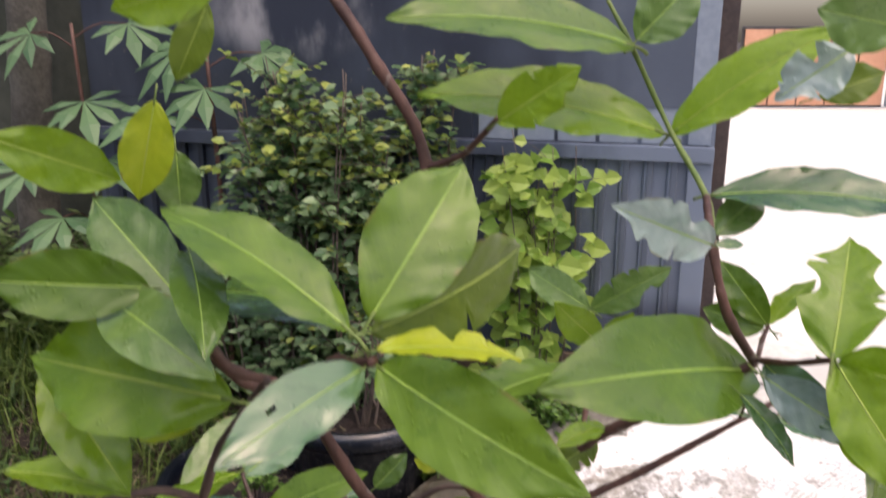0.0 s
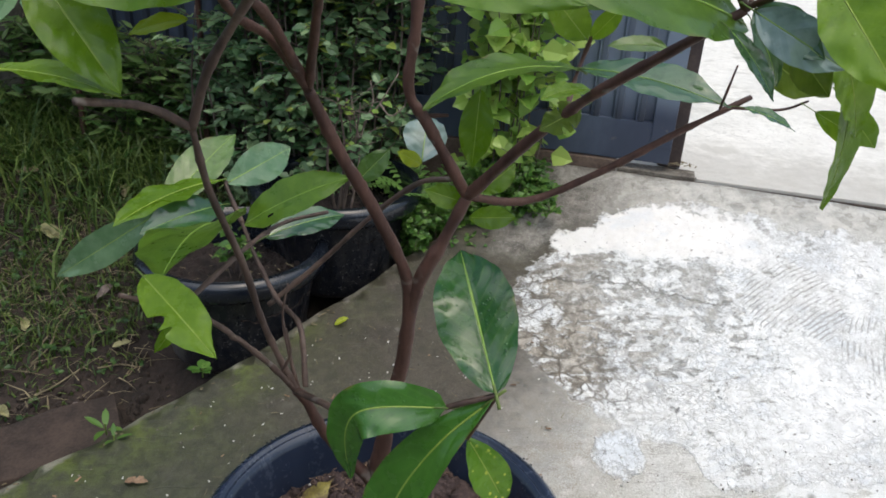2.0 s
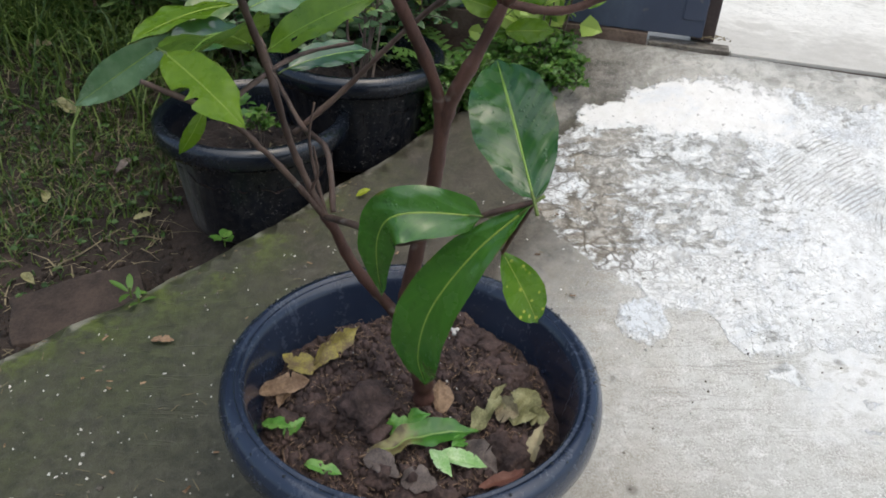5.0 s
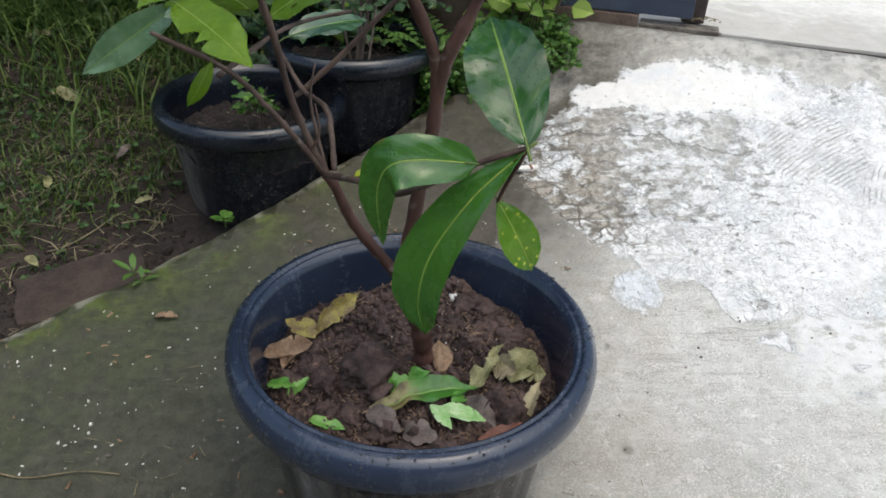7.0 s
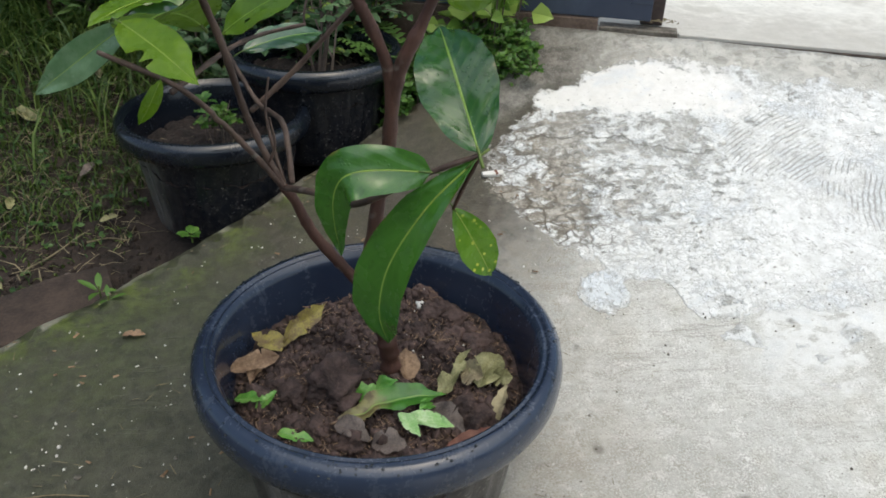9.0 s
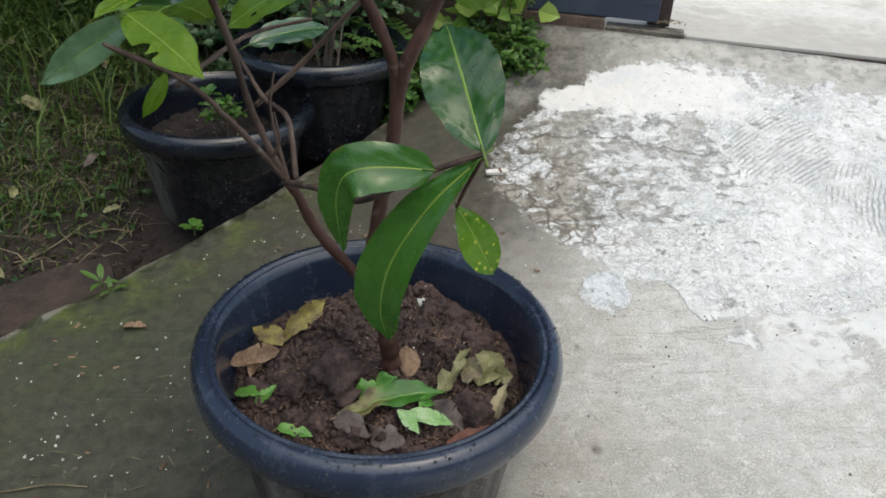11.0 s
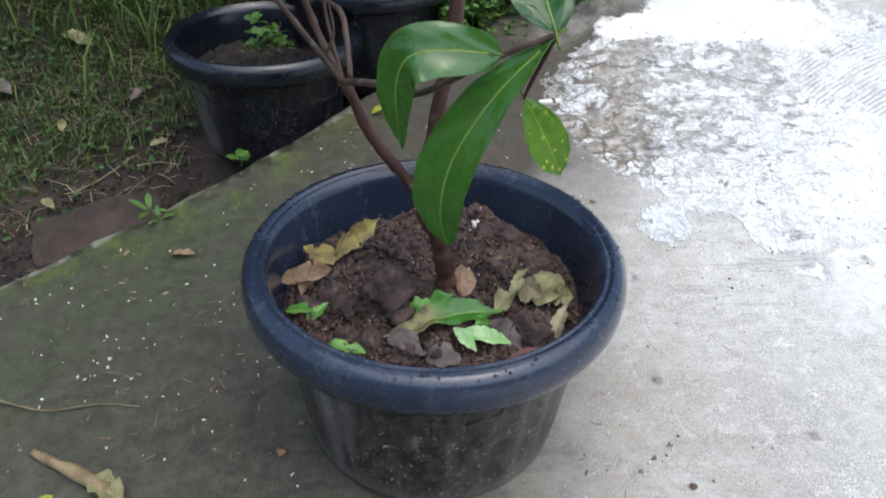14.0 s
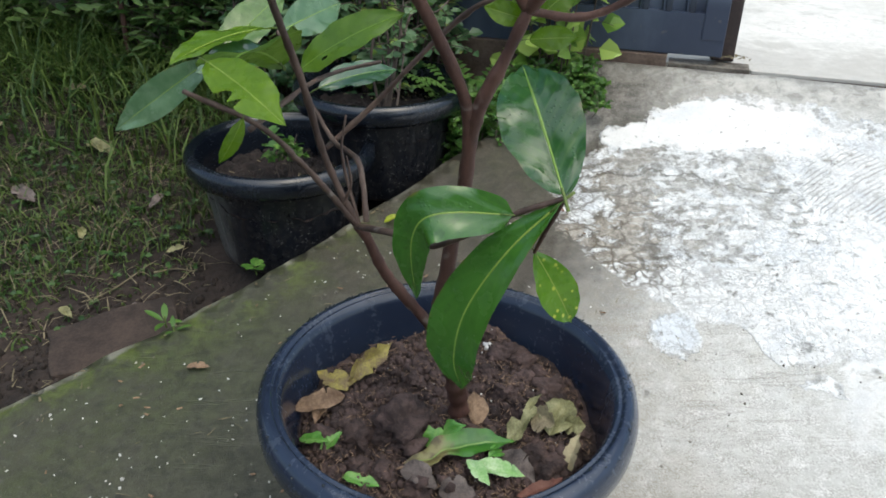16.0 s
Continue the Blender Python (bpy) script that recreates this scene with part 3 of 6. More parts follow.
def sheet_mesh(name, verts, faces, material, parent=None, label="", smooth=False):
    mesh = bpy.data.meshes.new(name)
    mesh.from_pydata([tuple(v) for v in verts], [], faces)
    mesh.materials.append(material)
    if smooth:
        mesh.shade_smooth()
    mesh.update()
    ob = new(name, mesh)
    if parent:
        ob.parent = parent
    return tagged(ob, label)


def thing(name, at, label, category, group="", turn=0.0):
    ob = new(name)
    ob.empty_display_size = 0.05
    ob.matrix_basis = pose(*at, 0, 0, turn)
    return tagged(ob, label, category, group)


def box(bm, low, high, bevel=0.0):
    size = [b - a for a, b in zip(low, high)]
    mid = [(a + b) / 2 for a, b in zip(low, high)]
    made = bmesh.ops.create_cube(bm, size=1.0, matrix=Matrix.LocRotScale(mid, None, size))
    if bevel:
        edges = list({e for v in made["verts"] for e in v.link_edges})
        bmesh.ops.bevel(bm, geom=edges, offset=bevel, segments=2, affect="EDGES", profile=0.7)
    return bm


def lathe(profile, steps=72, wobble=None):
    bm = bmesh.new()
    rings = []
    for r, z in profile:
        ring = []
        for i in range(steps):
            a = 2 * math.pi * i / steps
            k = r + (wobble(a, z) if wobble else 0.0)
            ring.append(bm.verts.new((k * math.cos(a), k * math.sin(a), z)))
        rings.append(ring)
    for a, b in zip(rings, rings[1:]):
        for i in range(steps):
            bm.faces.new((a[i], a[(i + 1) % steps], b[(i + 1) % steps], b[i]))
    return bm, rings


def glide(points, steps):
    """Points along a Catmull-Rom curve through the given ones."""
    pts = [Vector(p) for p in points]
    ends = [pts[0] * 2 - pts[1], *pts, pts[-1] * 2 - pts[-2]]
    out = []
    for a, b, c, d in zip(ends, ends[1:], ends[2:], ends[3:]):
        for k in range(steps):
            t = k / steps
            out.append(0.5 * (2 * b + (c - a) * t + (2 * a - 5 * b + 4 * c - d) * t * t + (3 * b - a - 3 * c + d) * t**3))
    return [*out, pts[-1]]


def tube(bm, points, r0, r1, sides=8, steps=5, rough=0.0):
    line = glide(points, steps)
    rings, side = [], None
    for i, p in enumerate(line):
        along = (line[min(i + 1, len(line) - 1)] - line[max(i - 1, 0)]).normalized()
        if side is None:
            side = along.orthogonal().normalized()
        side = (side - along * side.dot(along)).normalized()
        up = along.cross(side)
        k = i / (len(line) - 1)
        r = r0 + (r1 - r0) * k
        r *= 1 + rough * noise.noise(p * 55.0)
        rings.append([bm.verts.new(p + r * (math.cos(a) * side + math.sin(a) * up)) for a in (2 * math.pi * j / sides for j in range(sides))])
    for a, b in zip(rings, rings[1:]):
        for j in range(sides):
            bm.faces.new((a[j], a[(j + 1) % sides], b[(j + 1) % sides], b[j]))
    bm.faces.new(rings[0][::-1])
    bm.faces.new(rings[-1])
    return bm


def rise(x, y):
    """Height of the pavement: nearly level at the pot, climbing to the gate rail."""
    d = y - 0.53
    dip = 0.007 * math.exp(-((x + 0.02) ** 2 + d * d) / 0.06)
    if d < -0.1:
        return -0.005 - dip + 0.042 * x + 0.01 * (d + 0.1)
    return -0.0072 - dip + 0.042 * x - 0.0007 * d + 0.2128 * d * d + 0.0813 * x * d


def kerb_y(x):
    """The pavement's edge against the garden."""
    return 1.33 + 0.88 * x


# ---- the large structure ----
def build_pavement():
    bm = bmesh.new()
    bmesh.ops.create_grid(bm, x_segments=150, y_segments=150, size=0.5, matrix=pose(0.5, 0, 0) @ Matrix.Diagonal((4.6, 4.4, 1, 1)))
    for a, b, away in (((-0.0, 1.33), (1.0, 2.21), 1), ((0.342, 1.526), (1.342, 1.241), 1)):
        along = Vector((b[0] - a[0], b[1] - a[1], 0)).normalized()
        bmesh.ops.bisect_plane(bm, geom=bm.verts[:] + bm.edges[:] + bm.faces[:], plane_co=(*a, 0), plane_no=(-along.y, along.x, 0), clear_outer=True)
    bm.edges.ensure_lookup_table()
    rims = [e for e in bm.edges if e.is_boundary]
    fringe = {v for e in rims for v in e.verts}
    for v in bm.verts:
        gap = kerb_y(v.co.x) - v.co.y
        if v in fringe and abs(gap) < 0.01:
            push = 0.012 * noise.noise(v.co * 9.0) + 0.006 * noise.noise(v.co * 40.0)
            v.co += Vector((0.66, -0.75, 0)) * (0.004 + push)
        v.co.z = rise(v.co.x, v.co.y) + 0.0025 * noise.noise(v.co * 14.0) + 0.004 * noise.noise(v.co * 4.0)
    low = bmesh.ops.extrude_edge_only(bm, edges=rims)
    for v in (g for g in low["geom"] if isinstance(g, bmesh.types.BMVert)):
        v.co.z -= 0.16
    ob = part("pavement", bm, CONCRETE, smooth=False)
    tagged(ob, "worn concrete pavement, mossy by the garden, with a white cement patch", "pavement", kind="structure")
    for p in ob.data.polygons:
        p.use_smooth = True


build_pavement()


def garden_z(x, y):
    z = -0.095 + 0.15 * min(1.0, max(0.0, (y - 1.02) / 0.55)) ** 1.2 + 0.10 * min(1.0, max(0.0, (-x - 0.75) / 0.9))
    z += 0.15 * min(1.0, max(0.0, (y - 1.48) / 0.42))
    return min(z, 0.222) + 0.010 * noise.noise(Vector((x, y, 0)) * 5.0) + 0.006 * noise.noise(Vector((x, y, 3)) * 17.0)


def build_ground():
    bm = bmesh.new()
    xs = [-400, -60, -12, -5] + [-3.2 + 0.05 * i for i in range(84)] + [3, 8, 40, 400]
    ys = [-400, -60, -8, -3] + [-0.5 + 0.05 * i for i in range(70)] + [4, 10, 60, 400]
    rows = []
    for y in ys:
        row = []
        for x in xs:
            near = -3.3 < x < 1.0 and -0.6 < y < 3.2 and y > kerb_y(x) - 0.12
            row.append(bm.verts.new((x, y, garden_z(x, y) if near else -0.22)))
        rows.append(row)
    for a, b in zip(rows, rows[1:]):
        for i in range(len(xs) - 1):
            bm.faces.new((a[i], a[i + 1], b[i + 1], b[i]))
    tagged(part("ground", bm, EARTH, smooth=True), "dark damp garden earth", "ground", kind="structure")


build_ground()

# the yard beyond the rail, a little higher
bm = bmesh.new()
bmesh.ops.create_grid(bm, x_segments=90, y_segments=60, size=0.5, matrix=pose(14.0, 10.0, 0) @ Matrix.Diagonal((40.0, 30.0, 1, 1)))
bmesh.ops.bisect_plane(bm, geom=bm.verts[:] + bm.edges[:] + bm.faces[:], plane_co=(0.342, 1.552, 0), plane_no=(-0.274, -0.962, 0), clear_outer=True)
bmesh.ops.bisect_plane(bm, geom=bm.verts[:] + bm.edges[:] + bm.faces[:], plane_co=(-2.6, 0, 0), plane_no=(-1, 0, 0), clear_outer=True)
rims = [e for e in bm.edges if e.is_boundary]
for v in bm.verts:
    v.co.z = 0.2475 + 0.002 * noise.noise(v.co * 2.0)
for v in (g for g in bmesh.ops.extrude_edge_only(bm, edges=rims)["geom"] if isinstance(g, bmesh.types.BMVert)):
    v.co.z -= 0.45
tagged(part("yard_paving", bm, YARD), "pale sunlit concrete yard beyond the gate", "pavement", kind="structure")

# added plain wall, coloured dark, closing the garden behind the plants
GATE = Matrix.Translation((0.526, 1.508, 0.0)) @ Euler((0, 0, math.atan2(0.274, -0.962))).to_matrix().to_4x4()
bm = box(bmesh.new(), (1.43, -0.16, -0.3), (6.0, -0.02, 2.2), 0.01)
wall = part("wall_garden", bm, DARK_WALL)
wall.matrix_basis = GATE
tagged(wall, "plain dark wall added behind the garden", "wall", kind="structure")

# Unseen wall added behind the camera, cutting light from that side.
bm = box(bmesh.new(), (-3.5, -2.35, -0.3), (4.5, -2.2, 1.4), 0.01)
tagged(part("wall_south", bm, GREY_WALL), "plain grey wall added out of view behind the camera", "wall", kind="structure")

# ---- the gate ----


def ribbed(bm, s0, s1, z0, z1, pitch, depth, y=0.0):
    """A pressed metal sheet with upright ribs."""
    xs = []
    s = s0
    while s < s1 - 1e-6:
        for k, d in ((0.0, 0), (0.62, 0), (0.70, 1), (0.92, 1)):
            if s + k * pitch < s1:
                xs.append((s + k * pitch, d))
        s += pitch
    xs.append((s1, 0))
    for back in (0.0, -0.0015):
        cols = [[bm.verts.new((s, y + depth * d + back, z)) for z in (z0, z1)] for s, d in xs]
        for a, b in zip(cols, cols[1:]):
            bm.faces.new((a[0], b[0], b[1], a[1]))
    return bm


def sheet_ribs(gate):
    """Dark pressed folds between the flats that carry the painted haze."""
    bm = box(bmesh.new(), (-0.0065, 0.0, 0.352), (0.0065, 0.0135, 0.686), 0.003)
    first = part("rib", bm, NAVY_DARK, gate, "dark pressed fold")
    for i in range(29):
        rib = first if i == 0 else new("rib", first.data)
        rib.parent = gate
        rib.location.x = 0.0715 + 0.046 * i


def build_gate():
    gate = new("sliding_gate")
    gate.matrix_basis = GATE
    tagged(gate, "navy blue ribbed steel sliding gate, half open on its rail", "gate")
    part("lower_sheet", ribbed(bmesh.new(), 0.040, 1.42, 0.345, 0.690, 0.046, 0.010), NAVY, gate)
    sheet_ribs(gate)
    part("kick_plate", box(bmesh.new(), (0.0, -0.006, 0.267), (1.42, 0.012, 0.352), 0.002), NAVY, gate)
    part("middle_rail", box(bmesh.new(), (0.0, -0.012, 0.686), (1.42, 0.024, 0.716), 0.003), NAVY, gate)
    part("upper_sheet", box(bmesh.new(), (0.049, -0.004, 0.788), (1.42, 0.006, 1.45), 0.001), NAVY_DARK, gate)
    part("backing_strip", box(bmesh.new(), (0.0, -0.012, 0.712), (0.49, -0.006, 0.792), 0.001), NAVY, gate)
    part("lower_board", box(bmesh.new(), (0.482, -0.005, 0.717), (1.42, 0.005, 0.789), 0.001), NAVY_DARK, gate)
    for i in range(5):
        part("pane", box(bmesh.new(), (0.062 + 0.083 * i, -0.003, 0.718), (0.137 + 0.083 * i, 0.003, 0.788), 0.001), PANE, gate, "pale grey-blue panel")
    part("end_strip", box(bmesh.new(), (0.008, -0.006, 0.718), (0.050, 0.007, 1.45), 0.002), PANE, gate, "pale grey-blue panel")
    part("stile", box(bmesh.new(), (0.0, -0.014, 0.300), (0.046, 0.014, 0.690), 0.003), NAVY, gate)
    return gate


build_gate()
bm = box(bmesh.new(), (-0.026, -0.056, 0.252), (0.020, -0.020, 1.9), 0.003)
post = part("gate_post", bm, POST)
post.matrix_basis = GATE
tagged(post, "brown steel post at the end of the navy gate", "post")

RAIL = Matrix.Translation((0.342, 1.526, 0.0)) @ Euler((0, 0, math.atan2(-0.274, 0.962))).to_matrix().to_4x4()
bm = bmesh.new()
box(bm, (-0.03, 0.004, 0.200), (4.2, 0.011, 0.2425), 0.002)
rail = part("gate_rail", bm, RUSTY)
rail.matrix_basis = RAIL
tagged(rail, "rusty steel gate track set in the concrete", "rail", kind="structure")
lip = part("yard_edge", box(bmesh.new(), (0.243, 0.0135, 0.20), (4.2, 0.0245, 0.2480), 0.003), YARD)
lip.matrix_basis = RAIL
tagged(lip, "pale concrete edge of the yard along the gate track", "edge", kind="structure")
bm = box(bmesh.new(), (-1.5, 0.016, 0.165), (0.075, 0.040, 0.2655), 0.003)
for v in bm.verts:
    v.co += Vector((0, 0.004 * noise.noise(v.co * 4), 0.006 * noise.noise(v.co * 3)))
plank = part("edge_board", bm, PLANK)
plank.matrix_basis = RAIL
tagged(plank, "weathered brown board holding the earth under the gate", "board")


# Dirt and the shade below the gate are both in this dark colour.
bm = box(bmesh.new(), (0.079, 0.0135, 0.20), (0.24, 0.060, 0.2490), 0.002)
sill = part("gate_sill", bm, SILL)
sill.matrix_basis = RAIL
tagged(sill, "dirty cement strip under the gate, shade put into its colour", "sill", kind="structure")


def under_gate(r):
    s, d = r.uniform(-0.35, 0.24), r.uniform(0.035, 0.062)
    p = RAIL @ Vector((s, d, 0))
    return p.x, p.y


def far_fence():
    for n, x0 in enumerate((0.9, 2.97, 5.1)):
        fence = thing("slatted_fence", (x0, 8.0, 0.262), "orange sheet fence with dark frame across the yard", "fence", "far fence panels")
        if n == 2:
            fence.location.x = 6.2
        for i in range(5):
            part("slat", box(bmesh.new(), (0.03 + 0.29 * i, 0.0, 0.02), (0.305 + 0.29 * i, 0.02, 0.76), 0.004), ORANGE, fence)
        part("top_bar", box(bmesh.new(), (0, 0.005, 0.76), (1.48, 0.035, 0.79), 0.003), FENCE_DARK, fence)
        part("bottom_bar", box(bmesh.new(), (0, 0.005, 0.0), (1.48, 0.035, 0.02), 0.003), FENCE_DARK, fence)
        part("backing", box(bmesh.new(), (0.0, 0.022, 0.02), (1.48, 0.03, 0.76)), FENCE_DARK, fence)
    bm = box(bmesh.new(), (4.52, 7.9, 0.26), (6.1, 8.1, 1.9), 0.01)
    tagged(part("wall_yard", bm, GREY_WALL), "grey rendered wall beside the fence", "wall", kind="structure")


far_fence()


# ---- pots ----
def pot_wobble(a, z):
    return -0.0032 * (0.5 + 0.5 * math.cos(28 * a)) * min(1.0, max(0.0, (z - 0.012) / 0.03)) * min(1.0, max(0.0, (0.188 - z) / 0.04))


def mound(p):
    """Unevenness of loose potting earth."""
    return noise.noise(p * 20) * 0.010 + noise.noise(p * 55) * 0.0055 + max(0, noise.noise(p * 33 + Vector((9, 0, 0)))) * 0.020


def build_pot(at, label, turn=0.0, lean=(0, 0), soil_z=0.150, scale=1.0, rim=POT_RIM, earth=SOIL, skin=POT_BODY):
    pot = thing("plant_pot", at, label, "flower pot", "black plastic pots")
    pot.matrix_basis = pose(*at, lean[0], lean[1], turn) @ Matrix.Scale(scale, 4)
    outside = [(0.100, -0.003), (0.126, -0.007), (0.1325, -0.005), (0.1360, 0.002), (0.1385, 0.014), (0.1420, 0.040), (0.1465, 0.075), (0.1505, 0.105), (0.1545, 0.135), (0.1585, 0.160), (0.1615, 0.178), (0.163, 0.188)]
    bm, rings = lathe(outside, 112, pot_wobble)
    bm.faces.new(rings[0][::-1])
    part("body", bm, skin, pot, "black plastic, dusty and scuffed", True)
    lip = [(0.163, 0.178), (0.176, 0.174), (0.184, 0.178), (0.1885, 0.188), (0.1893, 0.200), (0.187, 0.211), (0.181, 0.2180), (0.1755, 0.2195), (0.1735, 0.2190), (0.1725, 0.2168), (0.1705, 0.2160), (0.1690, 0.2178), (0.1670, 0.2172), (0.1625, 0.205), (0.1570, 0.18), (0.1535, 0.15), (0.1480, 0.11)]
    bm, rings = lathe(lip, 112)
    part("rim", bm, rim, pot, "rolled dark plastic rim", True)
    bm = bmesh.new()
    bmesh.ops.create_grid(bm, x_segments=210, y_segments=210, size=0.156)
    gone = [v for v in bm.verts if v.co.xy.length > 0.1555]
    bmesh.ops.delete(bm, geom=gone, context="VERTS")
    for v in bm.verts:
        p = v.co + Vector(at) * 3
        lump = mound(p) + noise.noise(p * 130) * 0.0030 + abs(noise.noise(p * 210)) * 0.0030
        dome = 0.012 * (1 - (v.co.xy.length / 0.156) ** 2)
        v.co.z = soil_z + dome + lump + 0.075 * v.co.y
    part("soil", bm, earth, pot, "dark crumbly earth", True)
    return pot


build_pot((-0.0226, 0.5297, -0.006), "dark navy plastic pot with rolled rim on the pavement")
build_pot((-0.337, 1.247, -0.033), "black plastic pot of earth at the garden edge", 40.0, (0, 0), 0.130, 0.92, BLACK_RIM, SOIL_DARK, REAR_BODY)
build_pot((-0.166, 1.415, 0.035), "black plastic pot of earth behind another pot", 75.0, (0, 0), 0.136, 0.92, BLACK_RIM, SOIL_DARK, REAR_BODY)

CX, CY = -0.0226, 0.5297
rng = random.Random(5)


def lump(bm, at, r, seed, flat=0.75, fine=2):
    made = bmesh.ops.create_icosphere(bm, subdivisions=fine, radius=1.0)
    for v in made["verts"]:
        k = 1 + 0.55 * noise.noise(v.co * 1.2 + Vector((seed, 0, 0))) + 0.28 * noise.noise(v.co * 2.8 + Vector((0, seed, 0)))
        if fine > 2:
            k += 0.26 * noise.noise(v.co * 5.0 + Vector((0, 0, seed))) + 0.20 * abs(noise.noise(v.co * 10.0 + Vector((seed, 0, 0)))) + 0.12 * noise.noise(v.co * 21.0)
        v.co = Vector(at) + Vector((v.co.x * r * k, v.co.y * r * k, v.co.z * r * k * flat))


def soil_top(x, y):
    lift = mound(Vector((x - CX, y - CY, 0)) + Vector((CX, CY, -0.006)) * 3)
    return 0.146 + lift + 0.012 * (1 - ((x - CX) ** 2 + (y - CY) ** 2) / 0.0243) + 0.075 * (y - CY)


for x, y, r in ((-0.066, 0.520, 0.026), (-0.058, 0.500, 0.017), (-0.082, 0.506, 0.015), (-0.052, 0.486, 0.011), (0.045, 0.636, 0.019), (0.062, 0.624, 0.018), (0.030, 0.640, 0.012), (0.080, 0.606, 0.013),
                (0.078, 0.470, 0.020), (0.064, 0.482, 0.013), (0.092, 0.482, 0.012), (0.087, 0.578, 0.014), (0.100, 0.556, 0.011), (0.062, 0.590, 0.010), (0.040, 0.560, 0.009), (0.075, 0.548, 0.008),
                (-0.110, 0.508, 0.017), (-0.128, 0.520, 0.011), (-0.150, 0.505, 0.014), (-0.048, 0.440, 0.014), (-0.020, 0.418, 0.017), (0.010, 0.414, 0.015), (-0.085, 0.458, 0.015), (-0.110, 0.470, 0.010),
                (-0.020, 0.560, 0.010), (-0.055, 0.575, 0.009), (0.02, 0.60, 0.009), (-0.09, 0.56, 0.010), (0.050, 0.424, 0.011), (0.112, 0.515, 0.010)):
    bm = bmesh.new()
    lump(bm, (0, 0, 0), r * rng.uniform(0.85, 1.15), rng.random() * 40, rng.uniform(0.6, 0.9), 4)
    clod = part("soil_clod", bm, SOIL, smooth=True)
    clod.location = (x, y, soil_top(x, y) + r * 0.12)
    tagged(clod, "rounded clod of dark earth on the pot's soil", "soil clod", "clods in the pot")


def litter(count, spread, high, length, width, material, name, label, category, seed):
    """Many tiny chips lying about, as one heap."""
    r = random.Random(seed)
    verts, faces = [], []
    for _ in range(count):
        x, y = spread(r)
        z = high(x, y) + r.uniform(0.0, 0.003)
        a, tip = r.uniform(0, math.pi), r.uniform(-0.35, 0.35)
        l, w = length * r.uniform(0.4, 1.2), width * r.uniform(0.6, 1.3)
        d = Vector((math.cos(a) * math.cos(tip), math.sin(a) * math.cos(tip), math.sin(tip))) * l
        s = Vector((-math.sin(a), math.cos(a), 0)) * w
        u = Vector((0, 0, w * 0.8))
        c, k = Vector((x, y, z)), len(verts)
        verts += [c - d - s, c - d + s, c + d + s * 0.6, c + d - s * 0.6, c - d * 0.7 + u, c + d * 0.7 + u]
        faces += [(k, k + 1, k + 4), (k + 1, k + 2, k + 5, k + 4), (k + 2, k + 3, k + 5), (k + 3, k, k + 4, k + 5)]
    ob = sheet_mesh(name, verts, faces, material)
    return tagged(ob, label, category, kind="stuff")


def in_pot(r):
    a, d = r.uniform(0, 2 * math.pi), 0.148 * math.sqrt(r.random())
    return CX + d * math.cos(a), CY + d * math.sin(a)


def crumbs(count, spread, high, small, large, material, name, label, category, seed):
    """Loose grains of earth, as one heap."""
    r = random.Random(seed)
    ball = bmesh.new()
    bmesh.ops.create_icosphere(ball, subdivisions=1, radius=1.0)
    shape = [v.co.copy() for v in ball.verts]
    tris = [[v.index for v in f.verts] for f in ball.faces]
    ball.free()
    verts, faces = [], []
    for _ in range(count):
        x, y = spread(r)
        size = small + (large - small) * r.random() ** 2.5
        at, k, bias = Vector((x, y, high(x, y) + size * 0.3)), len(verts), Vector((r.random() * 9, 0, 0))
        verts += [at + v * size * (1 + 1.1 * noise.noise(v * 1.3 + bias)) for v in shape]
        faces += [[k + i for i in t] for t in tris]
    ob = sheet_mesh(name, verts, faces, material, smooth=True)
    return tagged(ob, label, category, kind="stuff")


crumbs(4200, in_pot, lambda x, y: soil_top(x, y), 0.0006, 0.0062, SOIL, "loose_earth", "loose dark crumbs of earth on the pot's soil", "soil", 2)
crumbs(110, in_pot, lambda x, y: soil_top(x, y) + 0.003, 0.0005, 0.0015, CRUMB, "soil_grains", "tiny white grains in the pot's soil", "grains", 6)
litter(2500, in_pot, lambda x, y: soil_top(x, y) + 0.0035, 0.0034, 0.00055, HUSK, "rice_husks", "straw-coloured husks strewn over the pot's soil", "husks", 3)


def in_rear(cx, cy):
    def spread(r):
        a, d = r.uniform(0, 2 * math.pi), 0.132 * math.sqrt(r.random())
        return cx + d * math.cos(a), cy + d * math.sin(a)
    return spread


for cx, cy, cz, level, seed in ((-0.337, 1.247, -0.033, 0.130, 21), (-0.166, 1.415, 0.035, 0.136, 22)):
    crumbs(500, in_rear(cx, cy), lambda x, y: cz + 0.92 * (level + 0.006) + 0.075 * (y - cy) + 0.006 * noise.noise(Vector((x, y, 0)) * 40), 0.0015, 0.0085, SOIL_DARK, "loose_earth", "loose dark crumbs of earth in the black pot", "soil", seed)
    litter(60, in_rear(cx, cy), lambda x, y: cz + 0.92 * (level + 0.012) + 0.075 * (y - cy), 0.010, 0.0012, STRAW, "pot_litter", "dry bits lying on the black pot's earth", "litter", seed + 5)


bm = bmesh.new()
r = random.Random(8)
for _ in range(150):
    a, k = r.uniform(0, 2 * math.pi), r.random()
    d, z = (0.1745 + 0.013 * k, 0.2155 - 0.010 * k * k)
    if noise.noise(Vector((math.cos(a) * 3, math.sin(a) * 3, 0))) > 0.25:
        continue
    lump(bm, (CX + d * math.cos(a), CY + d * math.sin(a), z), r.uniform(0.0006, 0.0015), r.random() * 9, 0.4)
tagged(part("water_drops", bm, WATER.mat, smooth=True), "rain drops on the pot's rim", "water drops", kind="stuff")


